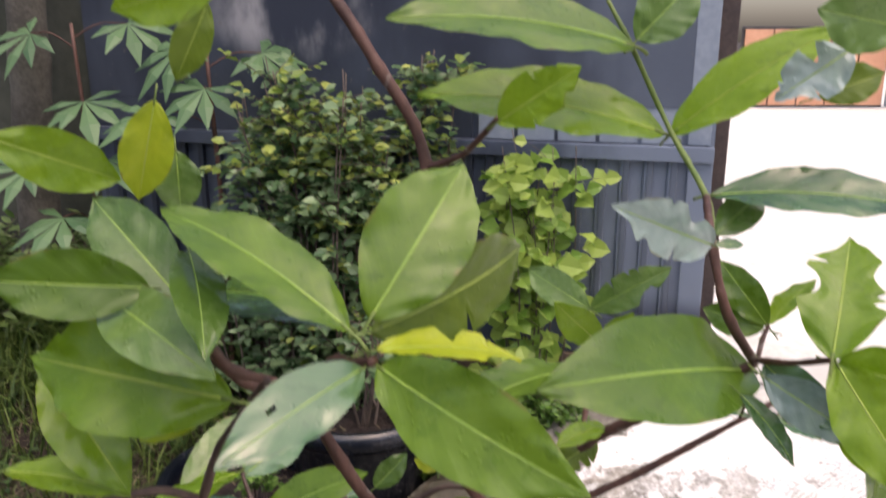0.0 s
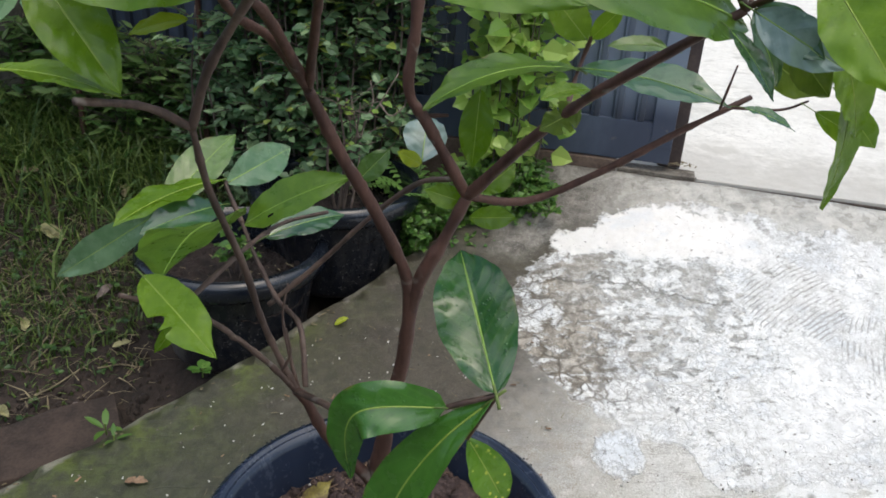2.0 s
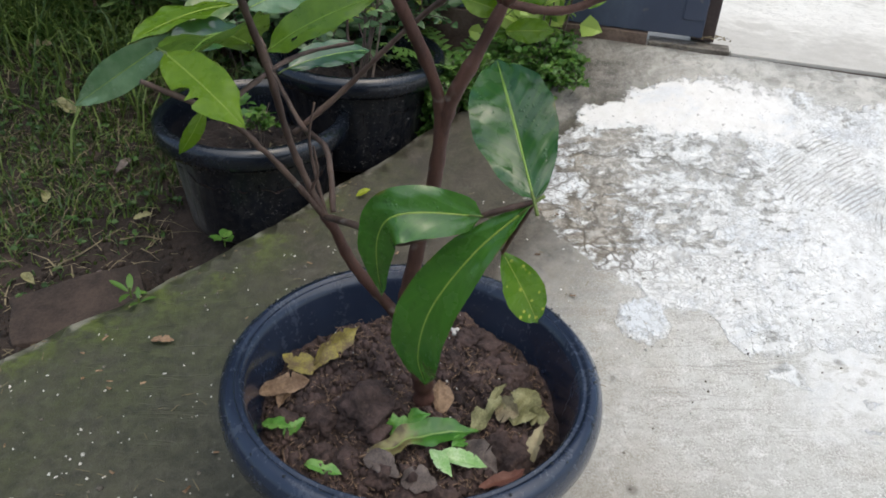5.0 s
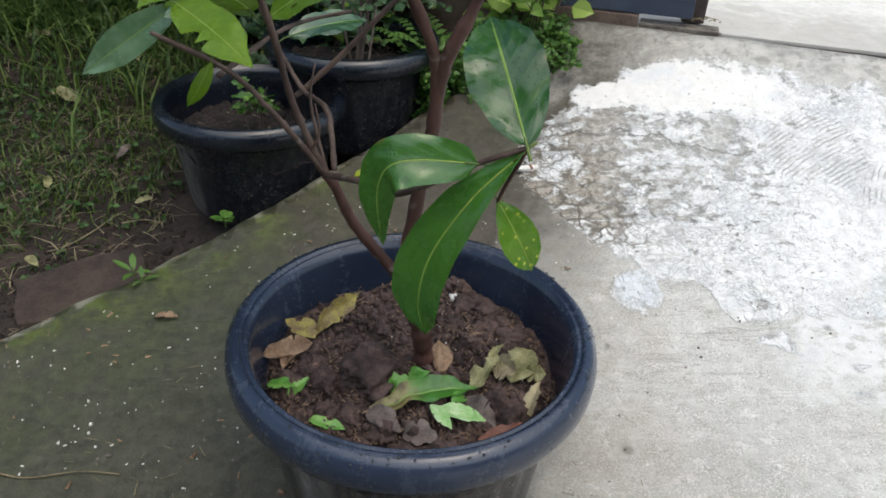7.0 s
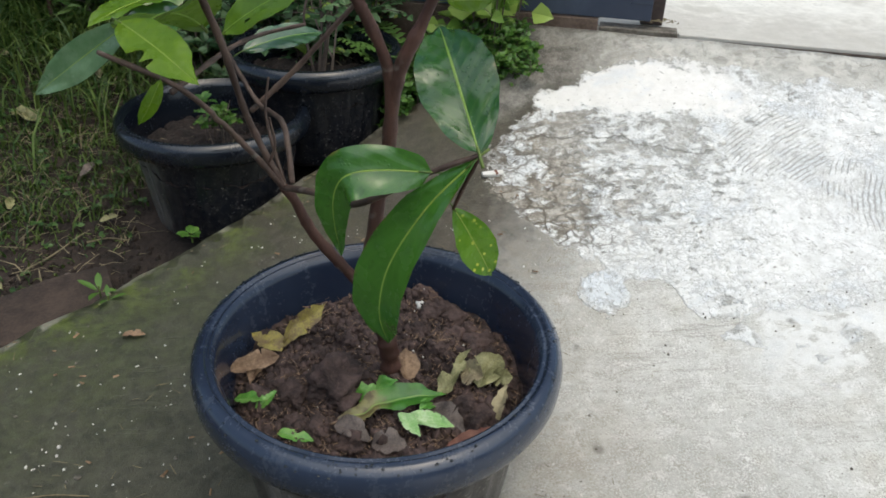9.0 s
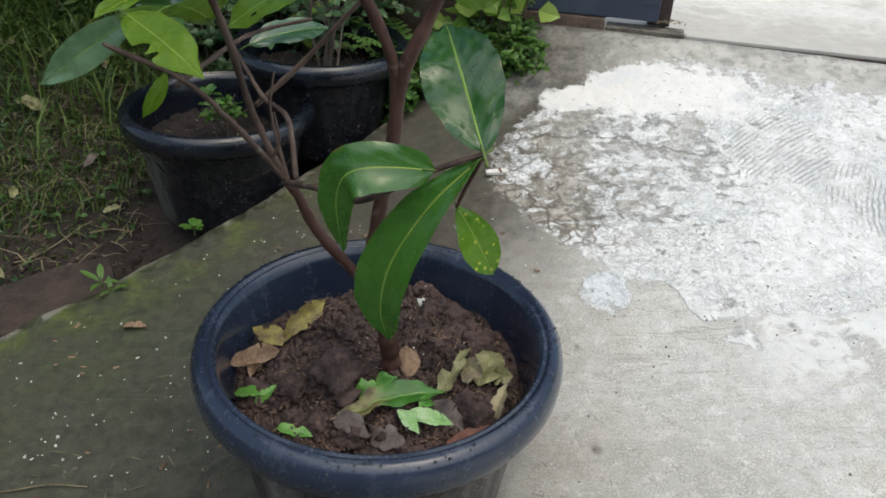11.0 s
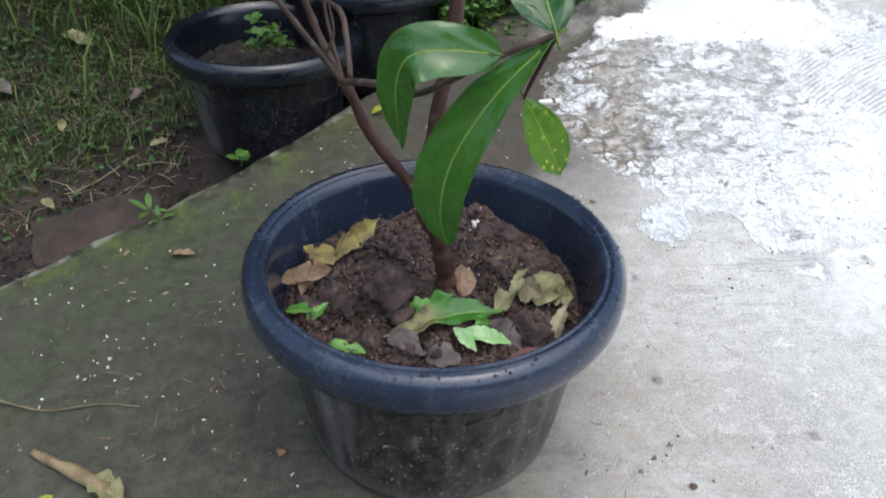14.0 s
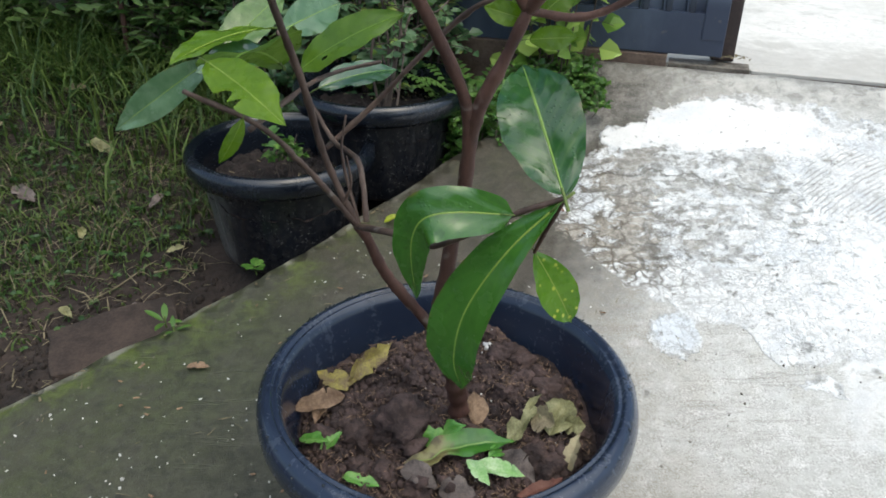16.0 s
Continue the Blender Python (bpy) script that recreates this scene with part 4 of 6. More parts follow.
# ---- leaves and branches of the sapling ----
sapling = thing("sapling", (CX, CY, 0.150), "young tree with leathery green leaves growing in the pot", "young tree")
ROOT = Vector((CX, CY, 0.150))
COUNT = [0]


def outline(v, peak=0.95, blunt=0.72):
    """Half width of a leaf blade from stalk to tip, at most 1: widest further out as peak grows."""
    return max(0.0, math.sin(math.pi * v**peak)) ** blunt * (1 - 0.35 * max(0.0, v - 0.78) / 0.22)


def spine(base, tip, normal, bend, steps):
    """Places along a leaf's middle line: an arc, an arc through a bend, or a line through several points."""
    if isinstance(bend, list):
        fine = glide([base, *bend, tip], 24)
        return [fine[round(k * (len(fine) - 1) / steps)] for k in range(steps + 1)]
    mid = Vector(bend) if bend else (base + tip) / 2 + normal * (tip - base).length * 0.12
    return [base * (1 - k) ** 2 + mid * 2 * k * (1 - k) + tip * k * k for k in (j / steps for j in range(steps + 1))]


def blade(base, tip, normal, width, bend=None, hole=None, ragged=0.0, seed=0, nu=12, nv=34, fold=0.16, curl=0.0, peak=0.95, blunt=0.72):
    base, tip, normal = Vector(base), Vector(tip), Vector(normal).normalized()
    length = (tip - base).length
    nv = 60 if ragged else nv
    r = random.Random(seed)
    bites = [[(r.uniform(0.35, 1.0), r.uniform(0.015, 0.03) if r.random() < 0.45 else r.uniform(0.06, 0.14), r.uniform(0.12, 0.55)) for _ in range(math.ceil(5 * ragged))] for _ in range(2)]
    bm = bmesh.new()
    layer = bm.loops.layers.uv.new("UVMap")
    line = spine(base, tip, normal, bend, nv)
    grid = []
    for j, p in enumerate(line):
        v = j / nv
        d = (line[min(j + 1, nv)] - line[max(j - 1, 0)]).normalized()
        n = (normal - d * normal.dot(d)).normalized()
        s = d.cross(n)
        row = []
        for i in range(nu + 1):
            u = 2 * i / nu - 1
            half = outline(v, peak, blunt) * width / 2 * (1 + 0.05 * noise.noise(Vector((v * 7, seed * 1.7, u > 0))))
            for at_v, wide, deep in bites[u > 0]:
                if abs(v - at_v) < wide:
                    half *= 1 - deep * (1 - (abs(v - at_v) / wide) ** 2)
            wave = noise.noise(Vector((v * 5 + seed * 3.1, u * 1.6, seed))) * width * 0.08
            ripple = 0.020 * width * math.sin(v * 19 + seed * 2.3 + (2.0 if u > 0 else 0.0)) * u * u
            lift = fold * abs(u) * half - curl * u * u * half + wave * abs(u) + ripple
            corr = 0.012 * width * math.sin(v * 40 - abs(u) * 9) * abs(u)
            row.append((bm.verts.new(p + s * u * half + n * (lift + corr)), u, v))
        grid.append(row)
    for a, b in zip(grid, grid[1:]):
        for i in range(nu):
            quad = (a[i], a[i + 1], b[i + 1], b[i])
            u, v = sum(q[1] for q in quad) / 4, sum(q[2] for q in quad) / 4
            if hole and ((v - hole) * length) ** 2 + ((u - 0.42) * width / 2) ** 2 < (0.085 * width) ** 2:
                continue
            face = bm.faces.new([q[0] for q in quad])
            for loop, q in zip(face.loops, quad):
                loop[layer].uv = (q[1], q[2])
    bmesh.ops.remove_doubles(bm, verts=bm.verts[:], dist=1e-5)
    return bm


def leaf(tone, base, tip, normal, width, bend=None, hole=None, ragged=0.0, fold=0.16, peak=0.95, blunt=0.72):
    COUNT[0] += 1
    b, t, n = Vector(base) - ROOT, Vector(tip) - ROOT, Vector(normal).normalized()
    if isinstance(bend, list):
        bend = [Vector(p) - ROOT for p in bend]
    elif bend:
        bend = Vector(bend) - ROOT
    bm = blade(b, t, n, width, bend, hole, ragged, COUNT[0], fold=fold, peak=peak, blunt=blunt)
    words = {"yellow": "young yellow-green leaf", "spotted": "yellow-green leaf with pale spots"}.get(tone, "")
    if ragged:
        words = "insect-eaten leaf with ragged edge"
    if hole:
        words = "leaf with an insect hole"
    made = part("leaf", bm, LEAF[tone], sapling, words, True)
    line = [p + n * width * 0.004 for p in spine(b, t, n, bend, 20)]
    part("midrib", tube(bmesh.new(), line[:20], width * 0.015, width * 0.004, 6, 1), RIB["green" if tone in ("deep", "dark", "glossy", "sheen", "mid", "pale", "frost") else "lime"], made, "", True)
    back = (line[0] - line[2]).normalized()
    part("stalk", tube(bmesh.new(), [b + back * 0.010 - n * 0.002, b + back * 0.004, line[1]], width * 0.024, width * 0.018, 6, 3), STEM_GREEN, made, "", True)


def branch(points, r0, r1, bark=BARK):
    """A limb with swollen leaf nodes along it and fine unevenness."""
    COUNT[0] += 1
    line = [Vector(p) - ROOT for p in points]
    bm = tube(bmesh.new(), line, r0, r1, 10, 14, 0.22)
    length = sum((b - a).length for a, b in zip(line, line[1:]))
    gap = 0.028 + 0.012 * math.sin(COUNT[0] * 2.7)
    for v in bm.verts:
        near = min(range(len(line)), key=lambda i: (line[i] - v.co).length)
        a, b = (line[near], line[near + 1]) if near + 1 < len(line) else (line[near - 1], line[near])
        k = min(1.0, max(-0.5, (v.co - a).dot(b - a) / (b - a).length_squared))
        axis = a + (b - a) * k
        along = (k * (b - a).length + near * length / len(line) + COUNT[0] * 0.011) % gap
        ends = min(1.0, (v.co - line[0]).length / 0.012, (v.co - line[-1]).length / 0.012)
        swell = 0.17 * ends**2 * math.exp(-((along - gap / 2) / 0.0028) ** 2)
        v.co += (v.co - axis) * swell
    part("trunk" if r0 > 0.0090 else "branch", bm, bark, sapling, "", True)


leaf("glossy", (-0.034, 0.310, 0.779), (-0.083, 0.250, 0.765), (0.374, -0.491, 0.787), 0.028, hole=0.62)
leaf("mid", (-0.028, 0.310, 0.780), (0.052, 0.241, 0.760), (-0.528, -0.737, 0.421), 0.040)
leaf("yellow", (-0.029, 0.310, 0.787), (0.036, 0.330, 0.774), (0.226, -0.094, 0.970), 0.025, ragged=0.5)
leaf("olive", (-0.032, 0.320, 0.792), (0.044, 0.420, 0.805), (0.794, -0.608, 0.008), 0.046, ragged=0.4)
leaf("mid", (-0.032, 0.320, 0.797), (0.010, 0.370, 0.858), (0.237, -0.824, 0.514), 0.048)
leaf("mid", (-0.039, 0.310, 0.795), (-0.135, 0.364, 0.837), (0.198, -0.357, 0.913), 0.042)
leaf("dark", (-0.044, 0.330, 0.791), (-0.137, 0.420, 0.775), (-0.263, -0.096, 0.960), 0.047)
leaf("pale", (-0.127, 0.360, 0.792), (-0.183, 0.400, 0.835), (-0.047, -0.760, 0.648), 0.037)
leaf("pale", (-0.122, 0.360, 0.818), (-0.099, 0.300, 0.786), (0.451, -0.278, 0.848), 0.026)
leaf("pale", (-0.170, 0.370, 0.792), (-0.098, 0.310, 0.773), (-0.232, -0.537, 0.811), 0.034)
leaf("mid", (-0.142, 0.360, 0.799), (-0.211, 0.340, 0.809), (0.297, -0.919, 0.259), 0.034)
leaf("lime", (-0.292, 0.500, 0.855), (-0.232, 0.554, 0.818), (0.663, -0.748, -0.010), 0.041)
leaf("yellow", (-0.197, 0.540, 0.876), (-0.219, 0.550, 0.804), (0.278, -0.937, -0.213), 0.036)
leaf("pale", (-0.196, 0.570, 0.837), (-0.196, 0.570, 0.789), (0.325, -0.946, -0.002), 0.033)
leaf("lime", (-0.100, 0.340, 0.749), (-0.210, 0.370, 0.759), (-0.192, -0.856, 0.479), 0.056, ragged=0.3)
leaf("lime", (-0.215, 0.390, 0.746), (-0.164, 0.361, 0.685), (0.229, -0.794, 0.563), 0.036)
leaf("lime", (-0.234, 0.370, 0.693), (-0.164, 0.362, 0.683), (0.126, -0.108, 0.986), 0.026)
leaf("yellow", (-0.125, 0.360, 0.726), (-0.156, 0.360, 0.717), (-0.203, -0.630, 0.750), 0.012)
leaf("mid", (0.180, 0.420, 0.729), (0.043, 0.330, 0.759), (0.500, -0.535, 0.681), 0.060)
leaf("lime", (0.189, 0.351, 0.765), (0.216, 0.400, 0.814), (-0.288, -0.594, 0.751), 0.042, ragged=0.6)
leaf("lime", (0.191, 0.351, 0.764), (0.212, 0.300, 0.719), (-0.601, -0.653, 0.461), 0.034)
leaf("lime", (0.192, 0.352, 0.763), (0.226, 0.330, 0.760), (-0.515, -0.832, 0.204), 0.028, hole=0.5)
leaf("dark", (0.181, 0.410, 0.733), (0.210, 0.420, 0.693), (0.502, -0.852, 0.152), 0.018)
leaf("glossy", (0.180, 0.405, 0.740), (0.204, 0.360, 0.722), (-0.704, -0.546, 0.454), 0.025)
leaf("lime", (0.226, 0.380, 0.728), (0.250, 0.405, 0.620), (0.567, -0.821, -0.068), 0.026, blunt=0.55)
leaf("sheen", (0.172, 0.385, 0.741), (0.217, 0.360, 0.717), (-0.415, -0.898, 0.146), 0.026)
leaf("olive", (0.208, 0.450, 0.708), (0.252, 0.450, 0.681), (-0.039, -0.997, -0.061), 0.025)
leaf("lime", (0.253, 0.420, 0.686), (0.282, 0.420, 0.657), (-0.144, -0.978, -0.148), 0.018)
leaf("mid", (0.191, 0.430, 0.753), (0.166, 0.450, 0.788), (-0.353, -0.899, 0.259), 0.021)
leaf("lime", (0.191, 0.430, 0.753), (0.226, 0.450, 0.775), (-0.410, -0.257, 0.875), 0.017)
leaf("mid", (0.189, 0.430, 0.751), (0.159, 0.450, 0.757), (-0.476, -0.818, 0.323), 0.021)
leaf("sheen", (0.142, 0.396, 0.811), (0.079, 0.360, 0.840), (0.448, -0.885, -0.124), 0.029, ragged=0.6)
leaf("dark", (0.143, 0.396, 0.811), (0.160, 0.400, 0.810), (0.170, -0.721, 0.672), 0.007)
leaf("dark", (0.161, 0.460, 0.825), (0.274, 0.420, 0.823), (-0.128, -0.421, 0.898), 0.043)
leaf("pale", (0.162, 0.450, 0.803), (0.196, 0.470, 0.826), (0.089, -0.817, 0.570), 0.023)
leaf("lime", (0.146, 0.500, 0.857), (0.232, 0.470, 0.923), (-0.591, -0.651, 0.477), 0.040)
leaf("lime", (0.143, 0.500, 0.857), (-0.017, 0.520, 0.881), (0.048, -0.577, 0.815), 0.059)
leaf("lime", (0.031, 0.440, 0.871), (0.073, 0.420, 0.902), (-0.364, -0.925, -0.105), 0.030, ragged=0.8)
leaf("mid", (0.120, 0.500, 0.911), (-0.033, 0.460, 0.927), (0.232, -0.549, 0.803), 0.057)
leaf("pale", (0.120, 0.500, 0.915), (0.155, 0.500, 0.952), (-0.124, -0.985, 0.118), 0.036)
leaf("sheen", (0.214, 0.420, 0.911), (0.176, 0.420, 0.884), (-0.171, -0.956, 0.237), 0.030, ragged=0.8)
leaf("olive", (0.209, 0.440, 0.885), (0.244, 0.440, 0.898), (-0.076, -0.975, 0.208), 0.022)
leaf("pale", (0.228, 0.400, 0.921), (0.184, 0.400, 0.930), (-0.027, -0.991, -0.128), 0.033)
leaf("lime", (-0.097, 0.360, 0.942), (-0.147, 0.360, 0.928), (0.038, -0.990, -0.137), 0.026)
leaf("olive", (-0.104, 0.360, 0.931), (-0.121, 0.360, 0.897), (0.240, -0.963, -0.119), 0.017)
leaf("pale", (0.116, 0.580, 0.710), (0.072, 0.630, 0.729), (-0.548, -0.671, 0.500), 0.028)
leaf("pale", (0.116, 0.580, 0.710), (0.172, 0.560, 0.751), (-0.427, -0.892, 0.147), 0.028, ragged=0.5)
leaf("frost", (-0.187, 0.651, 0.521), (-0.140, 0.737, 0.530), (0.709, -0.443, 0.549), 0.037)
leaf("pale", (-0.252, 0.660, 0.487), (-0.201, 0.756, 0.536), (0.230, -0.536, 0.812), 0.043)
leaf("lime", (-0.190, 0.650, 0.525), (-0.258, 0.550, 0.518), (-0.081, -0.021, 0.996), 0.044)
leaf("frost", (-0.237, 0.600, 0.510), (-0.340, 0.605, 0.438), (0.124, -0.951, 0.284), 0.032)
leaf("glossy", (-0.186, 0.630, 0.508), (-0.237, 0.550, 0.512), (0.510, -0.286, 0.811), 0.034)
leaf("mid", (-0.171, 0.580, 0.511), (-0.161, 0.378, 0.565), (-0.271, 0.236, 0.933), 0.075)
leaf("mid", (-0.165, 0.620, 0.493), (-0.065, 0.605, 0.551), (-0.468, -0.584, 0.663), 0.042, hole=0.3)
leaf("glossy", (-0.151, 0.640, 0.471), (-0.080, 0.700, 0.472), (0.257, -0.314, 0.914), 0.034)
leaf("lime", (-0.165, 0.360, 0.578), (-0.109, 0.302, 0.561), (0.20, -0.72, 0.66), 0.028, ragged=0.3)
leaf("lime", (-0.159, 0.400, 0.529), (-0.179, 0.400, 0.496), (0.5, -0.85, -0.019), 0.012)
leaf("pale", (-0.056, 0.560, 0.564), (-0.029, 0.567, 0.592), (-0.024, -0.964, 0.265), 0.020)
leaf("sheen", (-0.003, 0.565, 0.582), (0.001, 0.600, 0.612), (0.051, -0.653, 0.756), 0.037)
leaf("yellow", (-0.003, 0.560, 0.582), (-0.023, 0.550, 0.596), (0.484, -0.874, 0.051), 0.013)
leaf("lime", (0.041, 0.560, 0.647), (0.038, 0.553, 0.583), (-0.083, -0.990, 0.111), 0.027)
leaf("lime", (0.033, 0.520, 0.566), (0.000, 0.520, 0.576), (0.102, -0.936, 0.338), 0.019)
leaf("lime", (0.037, 0.530, 0.549), (0.075, 0.530, 0.551), (-0.013, -0.916, 0.402), 0.019)
leaf("lime", (0.047, 0.560, 0.560), (0.076, 0.570, 0.583), (-0.019, -0.907, 0.422), 0.024)
leaf("mid", (0.117, 0.568, 0.664), (-0.004, 0.500, 0.645), (-0.106, -0.088, 0.990), 0.051, bend=(0.049, 0.530, 0.681))
leaf("glossy", (0.118, 0.568, 0.665), (0.217, 0.499, 0.657), (-0.170, -0.344, 0.923), 0.043)
leaf("lime", (0.122, 0.570, 0.687), (0.083, 0.550, 0.727), (0.215, -0.942, -0.257), 0.028)
leaf("lime", (0.125, 0.570, 0.688), (0.143, 0.550, 0.718), (-0.508, -0.829, -0.233), 0.016)
leaf("pale", (0.149, 0.450, 0.707), (0.110, 0.450, 0.706), (-0.011, -0.596, 0.803), 0.014)
leaf("lime", (0.103, 0.450, 0.678), (0.067, 0.420, 0.678), (0.147, -0.188, 0.971), 0.017)
leaf("olive", (0.101, 0.460, 0.663), (0.073, 0.450, 0.649), (0.093, -0.898, 0.430), 0.022, ragged=0.5)
leaf("deep", (0.053, 0.385, 0.483), (0.029, 0.484, 0.542), (-0.195, -0.539, 0.820), 0.058, blunt=0.55, peak=1.05)
leaf("fresh", (0.021, 0.390, 0.466), (-0.046, 0.400, 0.390), (-0.30, -0.80, 0.45), 0.037, bend=[(-0.016, 0.383, 0.471), (-0.038, 0.381, 0.468), (-0.0475, 0.385, 0.453), (-0.0495, 0.390, 0.428)], fold=0.12, peak=0.66, blunt=0.55)
leaf("fresh", (0.052, 0.385, 0.479), (-0.011, 0.400, 0.305), (-0.60, -0.74, 0.30), 0.051, bend=[(0.018, 0.386, 0.440), (-0.010, 0.389, 0.388), (-0.018, 0.394, 0.340)], fold=0.25, peak=1.30, blunt=0.66)
leaf("spotted", (0.038, 0.400, 0.432), (0.070, 0.400, 0.371), (0.40, -0.90, 0.15), 0.031, peak=1.05)
leaf("dark", (0.160, 0.385, 0.731), (0.187, 0.370, 0.696), (0.414, -0.683, 0.602), 0.017)
leaf("olive", (0.204, 0.400, 0.722), (0.233, 0.400, 0.693), (-0.145, -0.978, -0.148), 0.022)
leaf("lime", (0.209, 0.370, 0.740), (0.247, 0.385, 0.673), (0.374, -0.928, 0.008), 0.028, ragged=0.4)
leaf("dark", (0.226, 0.500, 0.658), (0.264, 0.490, 0.645), (0.239, -0.325, 0.915), 0.015)
leaf("lime", (0.243, 0.430, 0.676), (0.284, 0.430, 0.656), (-0.003, -1.000, -0.006), 0.017)
branch([(-0.010, 0.529, 0.135), (-0.011, 0.522, 0.184), (-0.019, 0.521, 0.231), (-0.033, 0.520, 0.271), (-0.022, 0.518, 0.364)], 0.011, 0.0066)
branch([(-0.033, 0.520, 0.271), (-0.022, 0.518, 0.364), (-0.012, 0.517, 0.417), (-0.004, 0.513, 0.488), (0.017, 0.512, 0.537), (0.033, 0.511, 0.575)], 0.0078, 0.0048)
branch([(-0.032, 0.520, 0.265), (-0.040, 0.517, 0.284), (-0.077, 0.505, 0.344), (-0.093, 0.495, 0.389), (-0.100, 0.490, 0.402)], 0.0060, 0.0040)
branch([(-0.100, 0.490, 0.402), (-0.121, 0.470, 0.446), (-0.150, 0.423, 0.511), (-0.187, 0.377, 0.554)], 0.0026, 0.0016, BARK_DULL)
branch([(-0.100, 0.490, 0.402), (-0.122, 0.485, 0.466), (-0.131, 0.465, 0.532), (-0.141, 0.430, 0.603), (-0.141, 0.403, 0.655)], 0.0030, 0.0024, BARK_DULL)
branch([(-0.141, 0.403, 0.655), (-0.161, 0.385, 0.672), (-0.185, 0.352, 0.683)], 0.0027, 0.0022, BARK_DULL)
branch([(-0.141, 0.403, 0.655), (-0.124, 0.390, 0.696), (-0.094, 0.375, 0.740), (-0.091, 0.365, 0.745)], 0.0029, 0.0025, BARK_DULL)
branch([(-0.092, 0.490, 0.406), (-0.100, 0.520, 0.446), (-0.126, 0.560, 0.449), (-0.153, 0.600, 0.473), (-0.167, 0.620, 0.495)], 0.0025, 0.0018, BARK_DULL)
branch([(-0.098, 0.492, 0.400), (-0.106, 0.500, 0.430), (-0.112, 0.508, 0.462), (-0.108, 0.515, 0.490)], 0.0017, 0.0009, BARK_DULL)
branch([(-0.110, 0.485, 0.425), (-0.102, 0.480, 0.445), (-0.104, 0.478, 0.470)], 0.0014, 0.0008, BARK_DULL)
branch([(-0.167, 0.620, 0.495), (-0.185, 0.645, 0.518), (-0.187, 0.651, 0.523)], 0.0025, 0.0017, BARK_DULL)
branch([(-0.135, 0.565, 0.440), (-0.092, 0.570, 0.479), (-0.042, 0.565, 0.533), (-0.005, 0.550, 0.569), (0.022, 0.540, 0.578)], 0.0025, 0.002, BARK_DULL)
branch([(-0.183, 0.500, 0.482), (-0.153, 0.580, 0.491), (-0.133, 0.640, 0.487), (-0.092, 0.660, 0.492)], 0.0024, 0.0017, BARK_DULL)
branch([(-0.100, 0.490, 0.402), (-0.068, 0.450, 0.418), (-0.034, 0.415, 0.427), (0.020, 0.392, 0.465), (0.054, 0.385, 0.482)], 0.0029, 0.0018, BARK_DULL)
branch([(0.054, 0.385, 0.482), (0.042, 0.395, 0.446), (0.038, 0.400, 0.431)], 0.0017, 0.0013)
branch([(-0.010, 0.516, 0.440), (-0.011, 0.511, 0.500), (-0.037, 0.500, 0.564), (-0.063, 0.490, 0.614), (-0.082, 0.475, 0.662)], 0.005, 0.0042)
branch([(-0.082, 0.475, 0.662), (-0.063, 0.400, 0.740), (-0.040, 0.330, 0.772), (-0.030, 0.310, 0.782)], 0.0032, 0.0024)
branch([(-0.082, 0.475, 0.662), (-0.098, 0.420, 0.720), (-0.117, 0.390, 0.745), (-0.127, 0.360, 0.795)], 0.0038, 0.0025)
branch([(-0.082, 0.475, 0.662), (-0.101, 0.450, 0.700), (-0.120, 0.420, 0.724), (-0.147, 0.370, 0.795)], 0.0032, 0.0025)
branch([(0.033, 0.511, 0.575), (0.001, 0.510, 0.630), (-0.015, 0.510, 0.658), (-0.011, 0.515, 0.711), (-0.012, 0.530, 0.835), (-0.048, 0.540, 0.905), (-0.079, 0.550, 0.952)], 0.0046, 0.0038)
branch([(-0.010, 0.530, 0.831), (0.012, 0.480, 0.847), (0.031, 0.440, 0.873)], 0.0025, 0.0018)
branch([(-0.001, 0.510, 0.638), (0.015, 0.510, 0.639)], 0.0017, 0.0013)
branch([(0.033, 0.511, 0.575), (0.068, 0.470, 0.633), (0.102, 0.450, 0.672), (0.142, 0.420, 0.711), (0.177, 0.410, 0.738)], 0.0046, 0.0029)
branch([(0.177, 0.410, 0.738), (0.154, 0.400, 0.773), (0.146, 0.410, 0.811), (0.155, 0.450, 0.826)], 0.0030, 0.0022)
branch([(0.146, 0.410, 0.811), (0.155, 0.450, 0.826), (0.145, 0.500, 0.860), (0.121, 0.510, 0.909), (0.105, 0.520, 0.940)], 0.0021, 0.0015, STEM_GREEN)
branch([(0.178, 0.410, 0.740), (0.182, 0.380, 0.751), (0.189, 0.351, 0.765)], 0.0021, 0.0015)
branch([(0.178, 0.410, 0.738), (0.184, 0.420, 0.747), (0.191, 0.430, 0.753)], 0.0015, 0.0012)
branch([(0.094, 0.475, 0.655), (0.117, 0.568, 0.661), (0.126, 0.570, 0.692)], 0.0021, 0.0015)
branch([(0.033, 0.511, 0.575), (0.080, 0.520, 0.570), (0.133, 0.515, 0.598), (0.186, 0.508, 0.635), (0.236, 0.512, 0.663)], 0.0035, 0.0021)
branch([(0.220, 0.510, 0.655), (0.258, 0.510, 0.655), (0.273, 0.500, 0.665)], 0.0013, 0.0008)
branch([(0.212, 0.505, 0.655), (0.212, 0.490, 0.690)], 0.0010, 0.0007)

